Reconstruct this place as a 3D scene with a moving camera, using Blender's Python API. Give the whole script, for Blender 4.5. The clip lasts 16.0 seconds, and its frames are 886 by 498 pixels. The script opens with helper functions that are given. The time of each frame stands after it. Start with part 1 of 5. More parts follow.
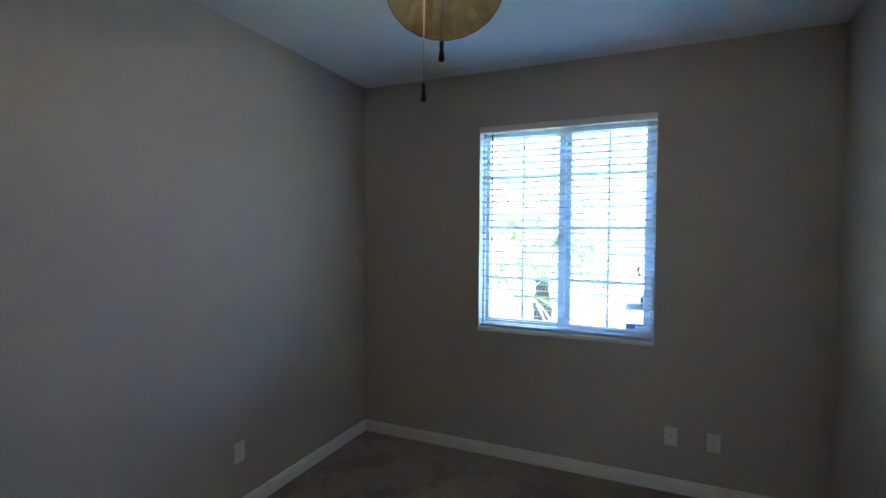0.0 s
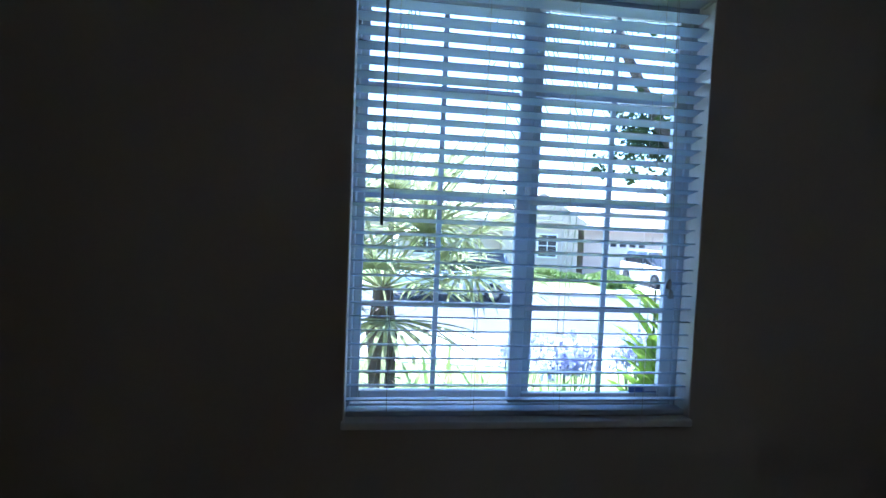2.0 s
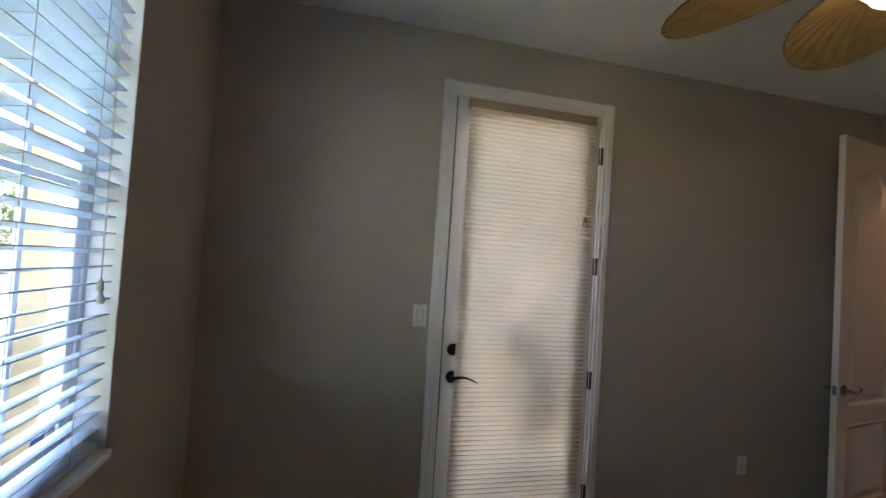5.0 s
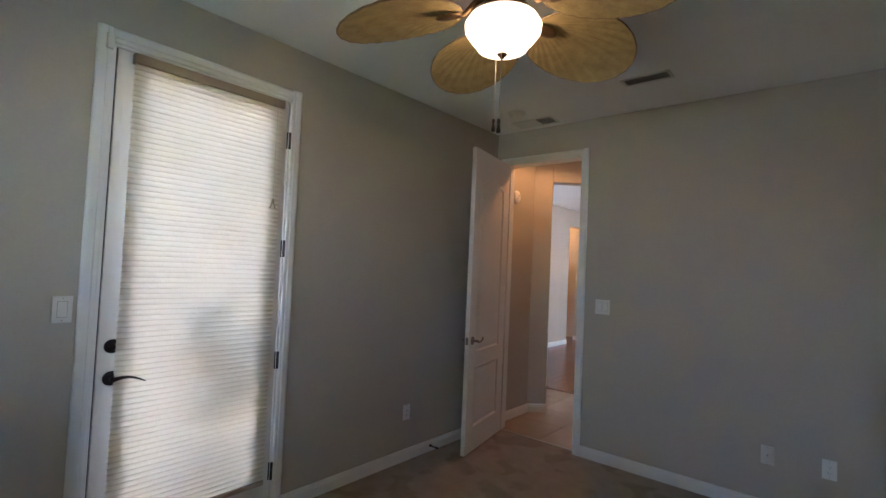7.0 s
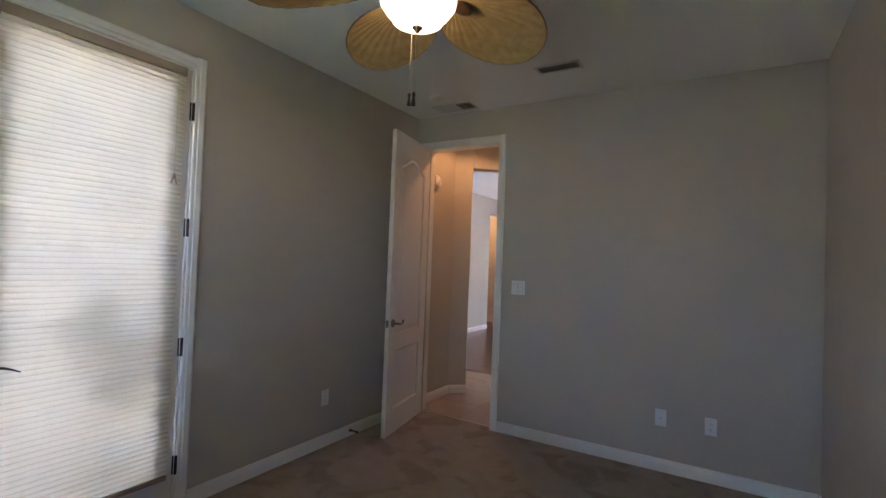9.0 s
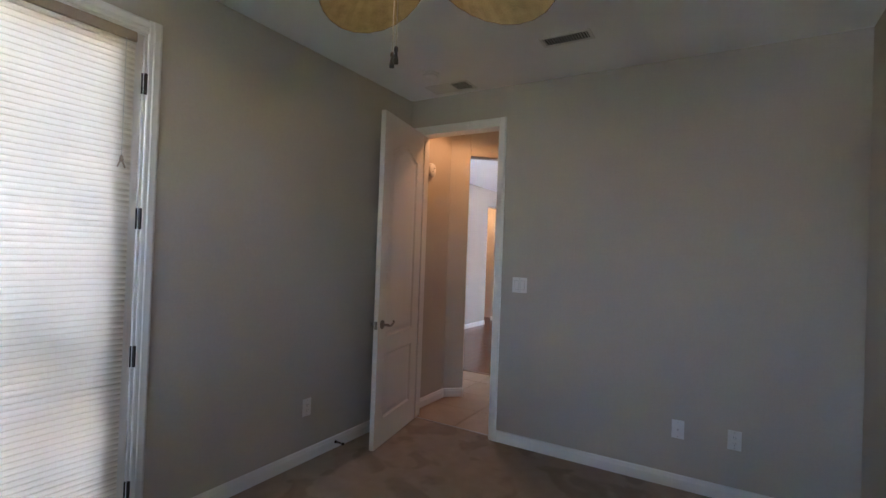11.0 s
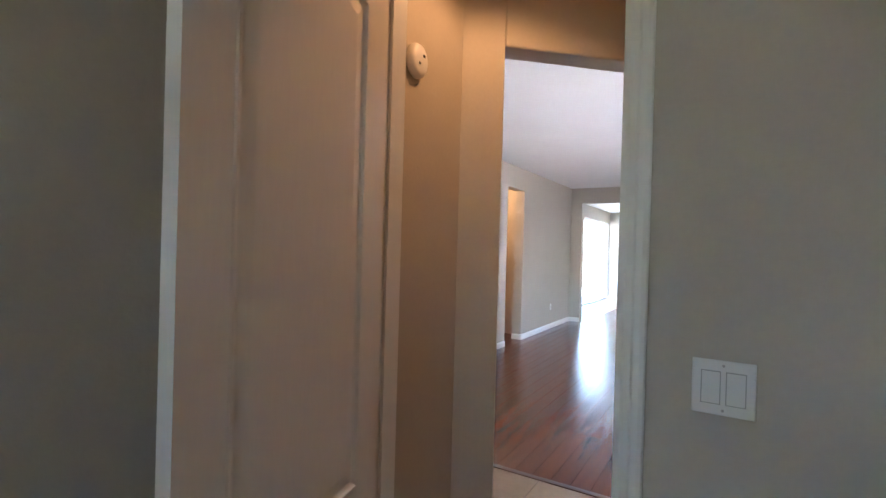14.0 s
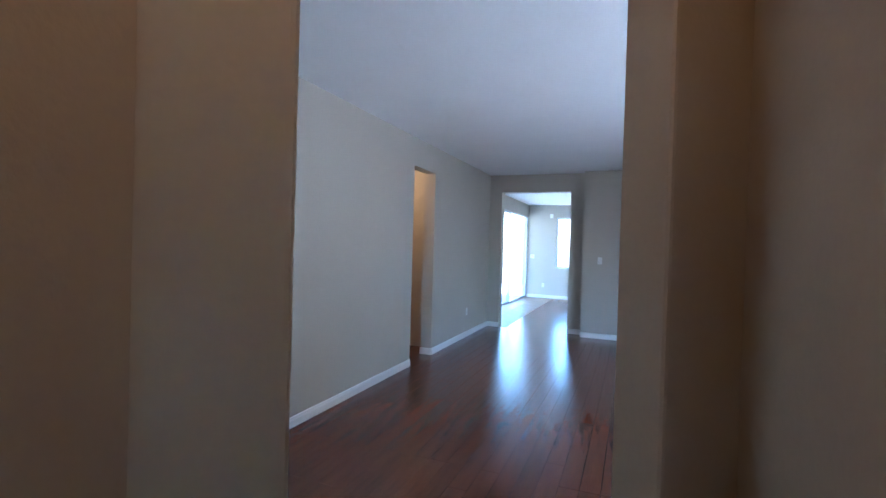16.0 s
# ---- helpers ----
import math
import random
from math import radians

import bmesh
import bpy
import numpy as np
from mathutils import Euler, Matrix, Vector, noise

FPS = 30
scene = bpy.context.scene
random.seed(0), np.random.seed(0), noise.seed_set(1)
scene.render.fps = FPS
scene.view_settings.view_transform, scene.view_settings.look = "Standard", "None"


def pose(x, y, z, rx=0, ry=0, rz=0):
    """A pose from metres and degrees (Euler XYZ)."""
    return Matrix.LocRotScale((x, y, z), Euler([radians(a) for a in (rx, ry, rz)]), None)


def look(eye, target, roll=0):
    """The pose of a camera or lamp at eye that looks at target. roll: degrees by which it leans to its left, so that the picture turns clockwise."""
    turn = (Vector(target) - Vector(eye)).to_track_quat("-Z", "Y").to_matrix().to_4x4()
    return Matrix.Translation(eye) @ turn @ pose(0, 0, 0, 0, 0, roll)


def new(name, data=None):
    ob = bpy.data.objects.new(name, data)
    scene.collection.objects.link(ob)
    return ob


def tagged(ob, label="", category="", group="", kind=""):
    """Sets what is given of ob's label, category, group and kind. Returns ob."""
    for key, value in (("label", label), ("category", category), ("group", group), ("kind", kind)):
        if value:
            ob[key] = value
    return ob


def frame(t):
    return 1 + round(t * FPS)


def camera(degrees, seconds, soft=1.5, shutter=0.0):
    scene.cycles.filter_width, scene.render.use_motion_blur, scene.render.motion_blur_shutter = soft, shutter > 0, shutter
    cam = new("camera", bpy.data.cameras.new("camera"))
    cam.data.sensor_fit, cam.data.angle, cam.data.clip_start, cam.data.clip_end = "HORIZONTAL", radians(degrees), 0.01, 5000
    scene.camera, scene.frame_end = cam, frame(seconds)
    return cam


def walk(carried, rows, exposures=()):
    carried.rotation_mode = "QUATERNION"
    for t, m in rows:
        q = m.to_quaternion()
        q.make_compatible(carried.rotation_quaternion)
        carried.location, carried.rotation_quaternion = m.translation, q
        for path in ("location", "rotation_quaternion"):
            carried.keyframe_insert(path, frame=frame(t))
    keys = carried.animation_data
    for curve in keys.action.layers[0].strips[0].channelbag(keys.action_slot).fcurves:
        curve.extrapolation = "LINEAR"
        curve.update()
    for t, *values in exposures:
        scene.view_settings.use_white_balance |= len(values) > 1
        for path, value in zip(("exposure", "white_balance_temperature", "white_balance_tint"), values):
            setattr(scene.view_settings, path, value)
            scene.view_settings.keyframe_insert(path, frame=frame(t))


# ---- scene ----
cam = camera(86.2, 16.0, soft=1.5)
PATH = [
    (0.0, 0.296, 0.859, 1.601, 23.74, -1.78, 0.40),
    (0.5, 0.037, 1.251, 1.550, 17.85, -1.60, 0.70),
    (1.0, -0.235, 1.688, 1.518, 13.68, -1.15, 1.20),
    (1.5, -0.484, 2.137, 1.505, 5.94, -1.09, 1.60),
    (2.0, -0.734, 2.628, 1.551, -6.81, -2.69, 2.40),
    (2.5, -0.848, 2.944, 1.526, -14.49, -2.03, 3.20),
    (3.0, -0.952, 3.283, 1.500, -32.93, -1.55, 2.70),
    (3.5, -0.946, 3.497, 1.517, -52.09, -1.17, 3.00),
    (4.0, -1.021, 3.590, 1.517, -71.70, 0.46, 4.30),
    (4.5, -1.105, 3.622, 1.518, -91.86, 1.43, 4.00),
    (5.0, -1.199, 3.573, 1.497, -104.58, 2.03, 3.70),
    (5.2, -1.209, 3.576, 1.488, -110.17, 2.35, 3.50),
    (6.0, -1.265, 3.559, 1.486, -125.82, 2.34, 3.08),
    (6.7, -1.295, 3.546, 1.486, -136.31, 2.16, 2.68),
    (7.5, -1.321, 3.530, 1.477, -143.14, 2.01, 2.40),
    (8.0, -1.346, 3.517, 1.462, -145.37, 1.81, 2.30),
    (8.5, -1.344, 3.509, 1.439, -147.41, 1.55, 2.20),
    (9.0, -1.330, 3.515, 1.423, -148.65, 1.35, 2.20),
    (9.5, -1.339, 3.516, 1.415, -148.96, 1.16, 2.20),
    (10.2, -1.310, 3.444, 1.421, -149.09, 0.88, 2.16),
    (10.9, -1.189, 3.245, 1.434, -149.03, 0.59, 2.13),
    (11.5, -1.005, 2.964, 1.449, -148.83, 0.34, 2.10),
    (12.0, -0.735, 2.590, 1.464, -148.68, 0.14, 2.10),
    (12.5, -0.496, 2.209, 1.474, -148.56, 0.06, 2.00),
    (13.0, -0.267, 1.793, 1.497, -148.26, -0.14, 1.80),
    (13.5, -0.037, 1.386, 1.492, -148.29, -0.23, 1.70),
    (14.0, 0.169, 0.976, 1.499, -148.41, -0.29, 1.60),
    (14.5, 0.396, 0.611, 1.506, -148.79, -0.52, 1.70),
    (15.0, 0.562, 0.231, 1.508, -151.18, -0.54, 1.50),
    (15.5, 0.612, -0.165, 1.511, -154.11, -0.57, 1.60),
    (16.0, 0.628, -0.469, 1.515, -158.10, -0.69, 1.70),
]
EXPOSURE = [
    (0.0, 4.65, 5000, 13), (0.5, 4.4, 5000, 13), (1.0, 4.0, 5050, 14), (1.5, 3.35, 4950, 14), (2.0, 2.7, 4850, 15), (2.5, 2.35, 4900, 15), (3.0, 2.2, 5050, 15), (3.5, 1.95, 5350, 16), (4.0, 1.85, 5300, 15),
    (4.5, 3.2, 5500, 16), (5.0, 4.3, 6450, 21), (5.6, 4.7, 6050, 20), (7.5, 4.92, 5700, 20), (9.0, 4.95, 5650, 21), (10.5, 5.0, 5550, 21), (11.5, 5.3, 5450, 21), (12.0, 5.6, 5450, 18), (13.0, 5.6, 5650, 17),
    (14.0, 5.15, 5650, 15), (15.0, 4.65, 5050, 10), (15.5, 4.5, 4850, 8), (16.0, 4.25, 4550, 7),
]
walk(cam, [(t, pose(x, y, z, 90 + p, -r, yaw)) for t, x, y, z, yaw, p, r in PATH], EXPOSURE)

# world, sun and lamps
world = bpy.data.worlds.new("sky")
scene.world = world
world.use_nodes = True
SUN_EL, SUN_AZ = 75.0, -1.0        # azimuth from +y towards +x
sky = world.node_tree.nodes.new("ShaderNodeTexSky")
sky.sky_type = "NISHITA"
sky.sun_disc = False
sky.sun_elevation, sky.sun_rotation = radians(SUN_EL), radians(SUN_AZ)
back = world.node_tree.nodes["Background"]
back.inputs["Strength"].default_value = 0.15
world.node_tree.links.new(sky.outputs[0], back.inputs[0])


def lamp(name, kind, energy, colour, m, **settings):
    data = bpy.data.lights.new(name, kind)
    data.energy, data.color = energy, colour
    for key, value in settings.items():
        setattr(data, key, value)
    ob = new(name, data)
    ob.matrix_world = m
    return ob


sun_way = Vector((math.sin(radians(SUN_AZ)) * math.cos(radians(SUN_EL)), math.cos(radians(SUN_AZ)) * math.cos(radians(SUN_EL)), math.sin(radians(SUN_EL))))
lamp("sun", "SUN", 4.5, (1.0, 0.95, 0.88), look(sun_way * 50, (0, 0, 0)), angle=radians(0.5))
lamp("fan_bulb", "POINT", 0.15, (1.0, 0.62, 0.30), pose(-0.272, 2.035, 2.39), shadow_soft_size=0.05)
# unseen lamp, assumed as the source of the hall's warm light
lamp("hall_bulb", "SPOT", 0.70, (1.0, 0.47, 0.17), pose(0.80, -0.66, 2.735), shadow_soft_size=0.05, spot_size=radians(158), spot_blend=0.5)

# materials
def material(name, colour, rough=0.6, metal=0.0, vary=0.12, scale=6.0, fine=120.0, bump=0.0, bump_scale=300.0, stretch=(1, 1, 1), second=None, spec=0.5, random_tint=0.0, transmission=0.0, translucent=0.0, emit=None, emit_strength=0.0):
    """A procedural surface: base colour varied at two scales, roughness wear, fine relief."""
    m = bpy.data.materials.new(name)
    m.use_nodes = True
    nt = m.node_tree
    n, l = nt.nodes, nt.links
    b = n["Principled BSDF"]
    co = n.new("ShaderNodeTexCoord")
    mp = n.new("ShaderNodeMapping")
    mp.inputs["Scale"].default_value = stretch
    l.new(co.outputs["Object"], mp.inputs[0])
    big, small = n.new("ShaderNodeTexNoise"), n.new("ShaderNodeTexNoise")
    for tex, sc, det in ((big, scale, 4.0), (small, fine, 3.0)):
        tex.inputs["Scale"].default_value = sc
        tex.inputs["Detail"].default_value = det
        l.new(mp.outputs[0], tex.inputs["Vector"])
    mix = n.new("ShaderNodeMix")
    mix.data_type = "RGBA"
    other = second or tuple(c * (1 - 2.2 * vary) for c in colour)
    mix.inputs["A"].default_value = (*colour, 1)
    mix.inputs["B"].default_value = (*other, 1)
    add = n.new("ShaderNodeMath")
    add.operation = "MULTIPLY_ADD"
    add.inputs[1].default_value = 0.45
    l.new(small.outputs["Fac"], add.inputs[0])
    half = n.new("ShaderNodeMath")
    half.operation = "MULTIPLY"
    half.inputs[1].default_value = 0.55
    l.new(big.outputs["Fac"], half.inputs[0])
    l.new(half.outputs[0], add.inputs[2])
    ramp = n.new("ShaderNodeMapRange")
    ramp.inputs["From Min"].default_value, ramp.inputs["From Max"].default_value = 0.35, 0.68
    l.new(add.outputs[0], ramp.inputs["Value"])
    l.new(ramp.outputs[0], mix.inputs["Factor"])
    col = mix.outputs["Result"]
    if random_tint:
        info, hsv = n.new("ShaderNodeObjectInfo"), n.new("ShaderNodeHueSaturation")
        mr = n.new("ShaderNodeMapRange")
        mr.inputs["To Min"].default_value, mr.inputs["To Max"].default_value = 1 - random_tint, 1 + random_tint
        l.new(info.outputs["Random"], mr.inputs["Value"])
        l.new(mr.outputs[0], hsv.inputs["Value"])
        l.new(col, hsv.inputs["Color"])
        col = hsv.outputs[0]
    l.new(col, b.inputs["Base Color"])
    rr = n.new("ShaderNodeMapRange")
    rr.inputs["To Min"].default_value, rr.inputs["To Max"].default_value = max(0.02, rough - 0.08), min(1.0, rough + 0.08)
    l.new(big.outputs["Fac"], rr.inputs["Value"])
    l.new(rr.outputs[0], b.inputs["Roughness"])
    b.inputs["Metallic"].default_value = metal
    b.inputs["Specular IOR Level"].default_value = spec
    b.inputs["Transmission Weight"].default_value = transmission
    if bump:
        bt, bp = n.new("ShaderNodeTexNoise"), n.new("ShaderNodeBump")
        bt.inputs["Scale"].default_value, bt.inputs["Detail"].default_value = bump_scale, 4.0
        l.new(mp.outputs[0], bt.inputs["Vector"])
        l.new(bt.outputs["Fac"], bp.inputs["Height"])
        bp.inputs["Strength"].default_value, bp.inputs["Distance"].default_value = bump, 0.004
        l.new(bp.outputs[0], b.inputs["Normal"])
    if emit:
        b.inputs["Emission Color"].default_value = (*emit, 1)
        b.inputs["Emission Strength"].default_value = emit_strength
    if translucent:
        tr, ms = n.new("ShaderNodeBsdfTranslucent"), n.new("ShaderNodeMixShader")
        l.new(col, tr.inputs["Color"])
        ms.inputs[0].default_value = translucent
        l.new(b.outputs[0], ms.inputs[1])
        l.new(tr.outputs[0], ms.inputs[2])
        l.new(ms.outputs[0], n["Material Output"].inputs["Surface"])
    return m


def glass(name, tint=(0.95, 0.97, 0.96), mirror=0.035):
    """Clear window glass: lets light straight through, with a faint gloss."""
    m = bpy.data.materials.new(name)
    m.use_nodes = True
    n, l = m.node_tree.nodes, m.node_tree.links
    tr, gl, ms = n.new("ShaderNodeBsdfTransparent"), n.new("ShaderNodeBsdfGlossy"), n.new("ShaderNodeMixShader")
    tr.inputs["Color"].default_value = (*tint, 1)
    gl.inputs["Roughness"].default_value = 0.02
    ms.inputs[0].default_value = mirror
    l.new(tr.outputs[0], ms.inputs[1])
    l.new(gl.outputs[0], ms.inputs[2])
    l.new(ms.outputs[0], n["Material Output"].inputs["Surface"])
    return m


M_WALL = material("wall_paint", (0.490, 0.445, 0.370), 0.62, vary=0.03, scale=1.5, fine=60, bump=0.22, bump_scale=85)
M_CEIL = material("ceiling_paint", (0.84, 0.84, 0.83), 0.9, vary=0.02, scale=2, fine=50, bump=0.5, bump_scale=70)
M_TRIM = material("white_gloss_paint", (0.80, 0.79, 0.76), 0.35, vary=0.02, scale=3, fine=80, bump=0.05, bump_scale=120)
M_DOOR = material("door_paint", (0.76, 0.73, 0.68), 0.30, vary=0.025, scale=3, fine=90, bump=0.12, bump_scale=160, stretch=(1, 1, 0.12))
# white vinyl and slats, with the sky's blue mixed into their base colours
M_VINYL = material("white_vinyl", (0.70, 0.735, 0.77), 0.4, vary=0.02)
M_SLAT_SKYLIT = material("white_slat_skylit", (0.56, 0.655, 0.76), 0.42, vary=0.03, scale=5, fine=60, stretch=(0.2, 3, 3))
M_CORD = material("white_cord", (0.62, 0.60, 0.56), 0.9, vary=0.1, fine=400)
M_WAND = material("dark_wand", (0.035, 0.025, 0.02), 0.35, vary=0.2)
M_BRONZE = material("oil_rubbed_bronze", (0.035, 0.028, 0.024), 0.38, metal=0.7, vary=0.2, scale=30)
M_NICKEL = material("antique_nickel", (0.30, 0.27, 0.24), 0.32, metal=1.0, vary=0.15, scale=40)
M_STEEL = material("satin_steel", (0.55, 0.53, 0.50), 0.35, metal=1.0, vary=0.1)
M_PLATE = material("white_plastic", (0.80, 0.79, 0.76), 0.35, vary=0.02)
M_DARKSLOT = material("dark_slot", (0.03, 0.03, 0.03), 0.7, vary=0.1)
M_VENT = material("vent_metal", (0.70, 0.69, 0.66), 0.45, vary=0.05)
M_SHADE = material("cellular_shade", (0.85, 0.79, 0.69), 0.9, vary=0.05, scale=3, fine=160, translucent=0.30)
M_SEAM = material("shade_seam", (0.66, 0.57, 0.45), 0.9, vary=0.05)
M_RAIL = material("tan_rail", (0.42, 0.33, 0.24), 0.55, vary=0.06)
M_BLADE = material("woven_palm_blade", (0.41, 0.32, 0.14), 0.75, vary=0.18, scale=20, fine=220, bump=0.5, bump_scale=260, translucent=0.12)
M_BLADE_RIM = material("blade_rim", (0.24, 0.17, 0.08), 0.6, vary=0.15, scale=30)
M_FANMETAL = material("antique_brass", (0.22, 0.14, 0.07), 0.35, metal=0.85, vary=0.2, scale=25)
M_GLOBE = material("lit_frosted_glass", (0.9, 0.86, 0.78), 0.35, vary=0.02, emit=(1.0, 0.74, 0.42), emit_strength=0.12)
M_CHAIN = material("pull_chain", (0.65, 0.60, 0.50), 0.35, metal=0.8)
M_RUBBER = material("rubber", (0.03, 0.03, 0.03), 0.8)
M_WOODTRIM = material("floor_transition", (0.13, 0.055, 0.03), 0.35, vary=0.15, scale=8, stretch=(0.3, 6, 6))
M_GAP = material("shadow_gap", (0.46, 0.45, 0.42), 0.7, vary=0.05)
M_STICKER = material("blue_sticker", (0.10, 0.16, 0.36), 0.4, vary=0.05)
M_WHITE = material("print_white", (0.75, 0.76, 0.78), 0.5, vary=0.02)
M_GLASS = glass("window_glass")
# outdoors
M_STUCCO = material("stucco", (0.50, 0.40, 0.27), 0.9, vary=0.06, scale=3, fine=90, bump=0.6, bump_scale=60)
M_HOUSE = material("far_stucco", (0.46, 0.39, 0.31), 0.9, vary=0.05, scale=1.5, fine=30)
M_HOUSE2 = material("far_stucco_warm", (0.45, 0.36, 0.26), 0.9, vary=0.05, scale=1.5, fine=30)
M_ROOF = material("concrete_roof_tile", (0.60, 0.53, 0.48), 0.85, vary=0.12, scale=2, fine=14)
M_GARAGE = material("garage_door_paint", (0.52, 0.49, 0.45), 0.6, vary=0.04)
M_DARKGLASS = material("dark_window", (0.03, 0.035, 0.04), 0.08, vary=0.1)
M_ROAD = material("worn_asphalt", (0.105, 0.107, 0.112), 0.92, vary=0.08, scale=0.6, fine=60, bump=0.3, bump_scale=150)
M_CONC = material("concrete", (0.40, 0.385, 0.36), 0.9, vary=0.06, scale=1.2, fine=50, bump=0.2, bump_scale=120)
M_EARTH = material("dark_mulch_earth", (0.10, 0.075, 0.05), 0.95, vary=0.12, scale=1.5, fine=30, bump=0.5, bump_scale=40)
M_LAWN = material("lawn", (0.21, 0.27, 0.06), 0.9, vary=0.2, scale=3, fine=70, bump=0.8, bump_scale=120)
M_FEATHER = material("feather_palm_leaf", (0.15, 0.205, 0.09), 0.5, vary=0.2, scale=4, fine=60, translucent=0.25)
M_PALM = material("palm_leaf", (0.42, 0.46, 0.22), 0.30, vary=0.2, scale=4, fine=60, translucent=0.35, random_tint=0.15)
M_STRAP = material("strap_leaf", (0.36, 0.48, 0.12), 0.4, vary=0.2, scale=5, fine=50, translucent=0.4, random_tint=0.2)
M_CANNA = material("canna_leaf", (0.36, 0.52, 0.07), 0.38, vary=0.2, scale=6, fine=50, translucent=0.6, random_tint=0.2)
M_BUSH = material("shrub_leaf", (0.21, 0.31, 0.06), 0.6, vary=0.25, scale=5, fine=40, translucent=0.3)
M_TREELEAF = material("tree_leaf", (0.07, 0.12, 0.035), 0.5, vary=0.2, scale=5, fine=40, translucent=0.3)
M_BARK = material("bark", (0.17, 0.14, 0.11), 0.95, vary=0.25, scale=8, fine=40, bump=0.9, bump_scale=30, stretch=(1, 1, 3))
M_YELLOW = material("yellow_petal", (0.80, 0.50, 0.02), 0.5, vary=0.1, translucent=0.4)
M_BLUE = material("lilac_petal", (0.44, 0.46, 0.72), 0.5, vary=0.1, translucent=0.4)
M_STEM = material("flower_stem", (0.16, 0.22, 0.07), 0.5, vary=0.1)
M_CARWHITE = material("white_car_paint", (0.75, 0.76, 0.77), 0.2, vary=0.01)
M_CARDARK = material("dark_car_paint", (0.05, 0.06, 0.075), 0.2, vary=0.02)
M_CARSILVER = material("silver_car_paint", (0.50, 0.52, 0.55), 0.25, metal=0.3, vary=0.02)
M_TYRE = material("tyre", (0.02, 0.02, 0.02), 0.9)
M_RIM = material("alloy_rim", (0.22, 0.22, 0.23), 0.3, metal=0.9)
M_RED = material("red_lens", (0.5, 0.02, 0.02), 0.25)
M_LENS = material("clear_lens", (0.6, 0.62, 0.65), 0.15)


def carpet_material():
    """Cut-pile carpet: tufted grain, brushed light and dark patches."""
    m = material("carpet", (0.40, 0.325, 0.255), 1.0, vary=0.09, scale=9, fine=420, bump=1.0, bump_scale=600, spec=0.1)
    n, l = m.node_tree.nodes, m.node_tree.links
    b = n["Principled BSDF"]
    src = b.inputs["Base Color"].links[0].from_socket
    co = n.new("ShaderNodeTexCoord")
    patch = n.new("ShaderNodeTexNoise")
    patch.inputs["Scale"].default_value, patch.inputs["Detail"].default_value = 3.6, 2.5
    patch.inputs["Distortion"].default_value = 0.6
    l.new(co.outputs["Object"], patch.inputs["Vector"])
    r = n.new("ShaderNodeMapRange")
    r.inputs["From Min"].default_value, r.inputs["From Max"].default_value = 0.53, 0.60
    r.inputs["To Min"].default_value, r.inputs["To Max"].default_value = 1.0, 0.80
    l.new(patch.outputs["Fac"], r.inputs["Value"])
    h = n.new("ShaderNodeHueSaturation")
    l.new(r.outputs[0], h.inputs["Value"])
    l.new(src, h.inputs["Color"])
    l.new(h.outputs[0], b.inputs["Base Color"])
    return m


def plank_material():
    """Dark reddish hand-scraped plank with streaks along its length and a low sheen."""
    m = material("wood_plank", (0.170, 0.053, 0.024), 0.20, vary=0.18, scale=2.6, fine=40, bump=0.25, bump_scale=18, stretch=(7, 0.7, 4), second=(0.098, 0.032, 0.016), random_tint=0.10, spec=0.5)
    return m


M_CARPET = carpet_material()
M_PLANK = plank_material()
M_TILE = material("beige_tile", (0.37, 0.265, 0.17), 0.45, vary=0.08, scale=4, fine=30, bump=0.1, bump_scale=40, random_tint=0.06)
M_GROUT = material("grout", (0.36, 0.265, 0.18), 0.95, vary=0.08)


# mesh helpers
def box(bm, x0, y0, z0, x1, y1, z1, m=None):
    """A box between two corners, added to bm."""
    r = bmesh.ops.create_cube(bm, size=1.0, matrix=Matrix.Translation(((x0 + x1) / 2, (y0 + y1) / 2, (z0 + z1) / 2)) @ Matrix.Diagonal((abs(x1 - x0), abs(y1 - y0), abs(z1 - z0), 1)))
    if m is not None:
        bmesh.ops.transform(bm, matrix=m, verts=r["verts"])
    return r["verts"]


def rod(bm, a, b, r0, r1=None, seg=12):
    """A closed round bar from a to b."""
    a, b = Vector(a), Vector(b)
    d = b - a
    m = Matrix.Translation((a + b) / 2) @ d.to_track_quat("Z", "Y").to_matrix().to_4x4()
    return bmesh.ops.create_cone(bm, cap_ends=True, segments=seg, radius1=r0, radius2=r0 if r1 is None else r1, depth=d.length, matrix=m)["verts"]


def tube(bm, points, radii, seg=8):
    """A bent bar through points."""
    rings = []
    pts = [Vector(p) for p in points]
    for i, p in enumerate(pts):
        d = (pts[min(i + 1, len(pts) - 1)] - pts[max(i - 1, 0)]).normalized()
        q = d.to_track_quat("Z", "Y")
        r = radii[i] if isinstance(radii, (list, tuple)) else radii
        rings.append([bm.verts.new(p + q @ Vector((math.cos(2 * math.pi * k / seg) * r, math.sin(2 * math.pi * k / seg) * r, 0))) for k in range(seg)])
    for a, b in zip(rings, rings[1:]):
        for k in range(seg):
            bm.faces.new((a[k], a[(k + 1) % seg], b[(k + 1) % seg], b[k]))
    bm.faces.new(rings[0][::-1])
    bm.faces.new(rings[-1])


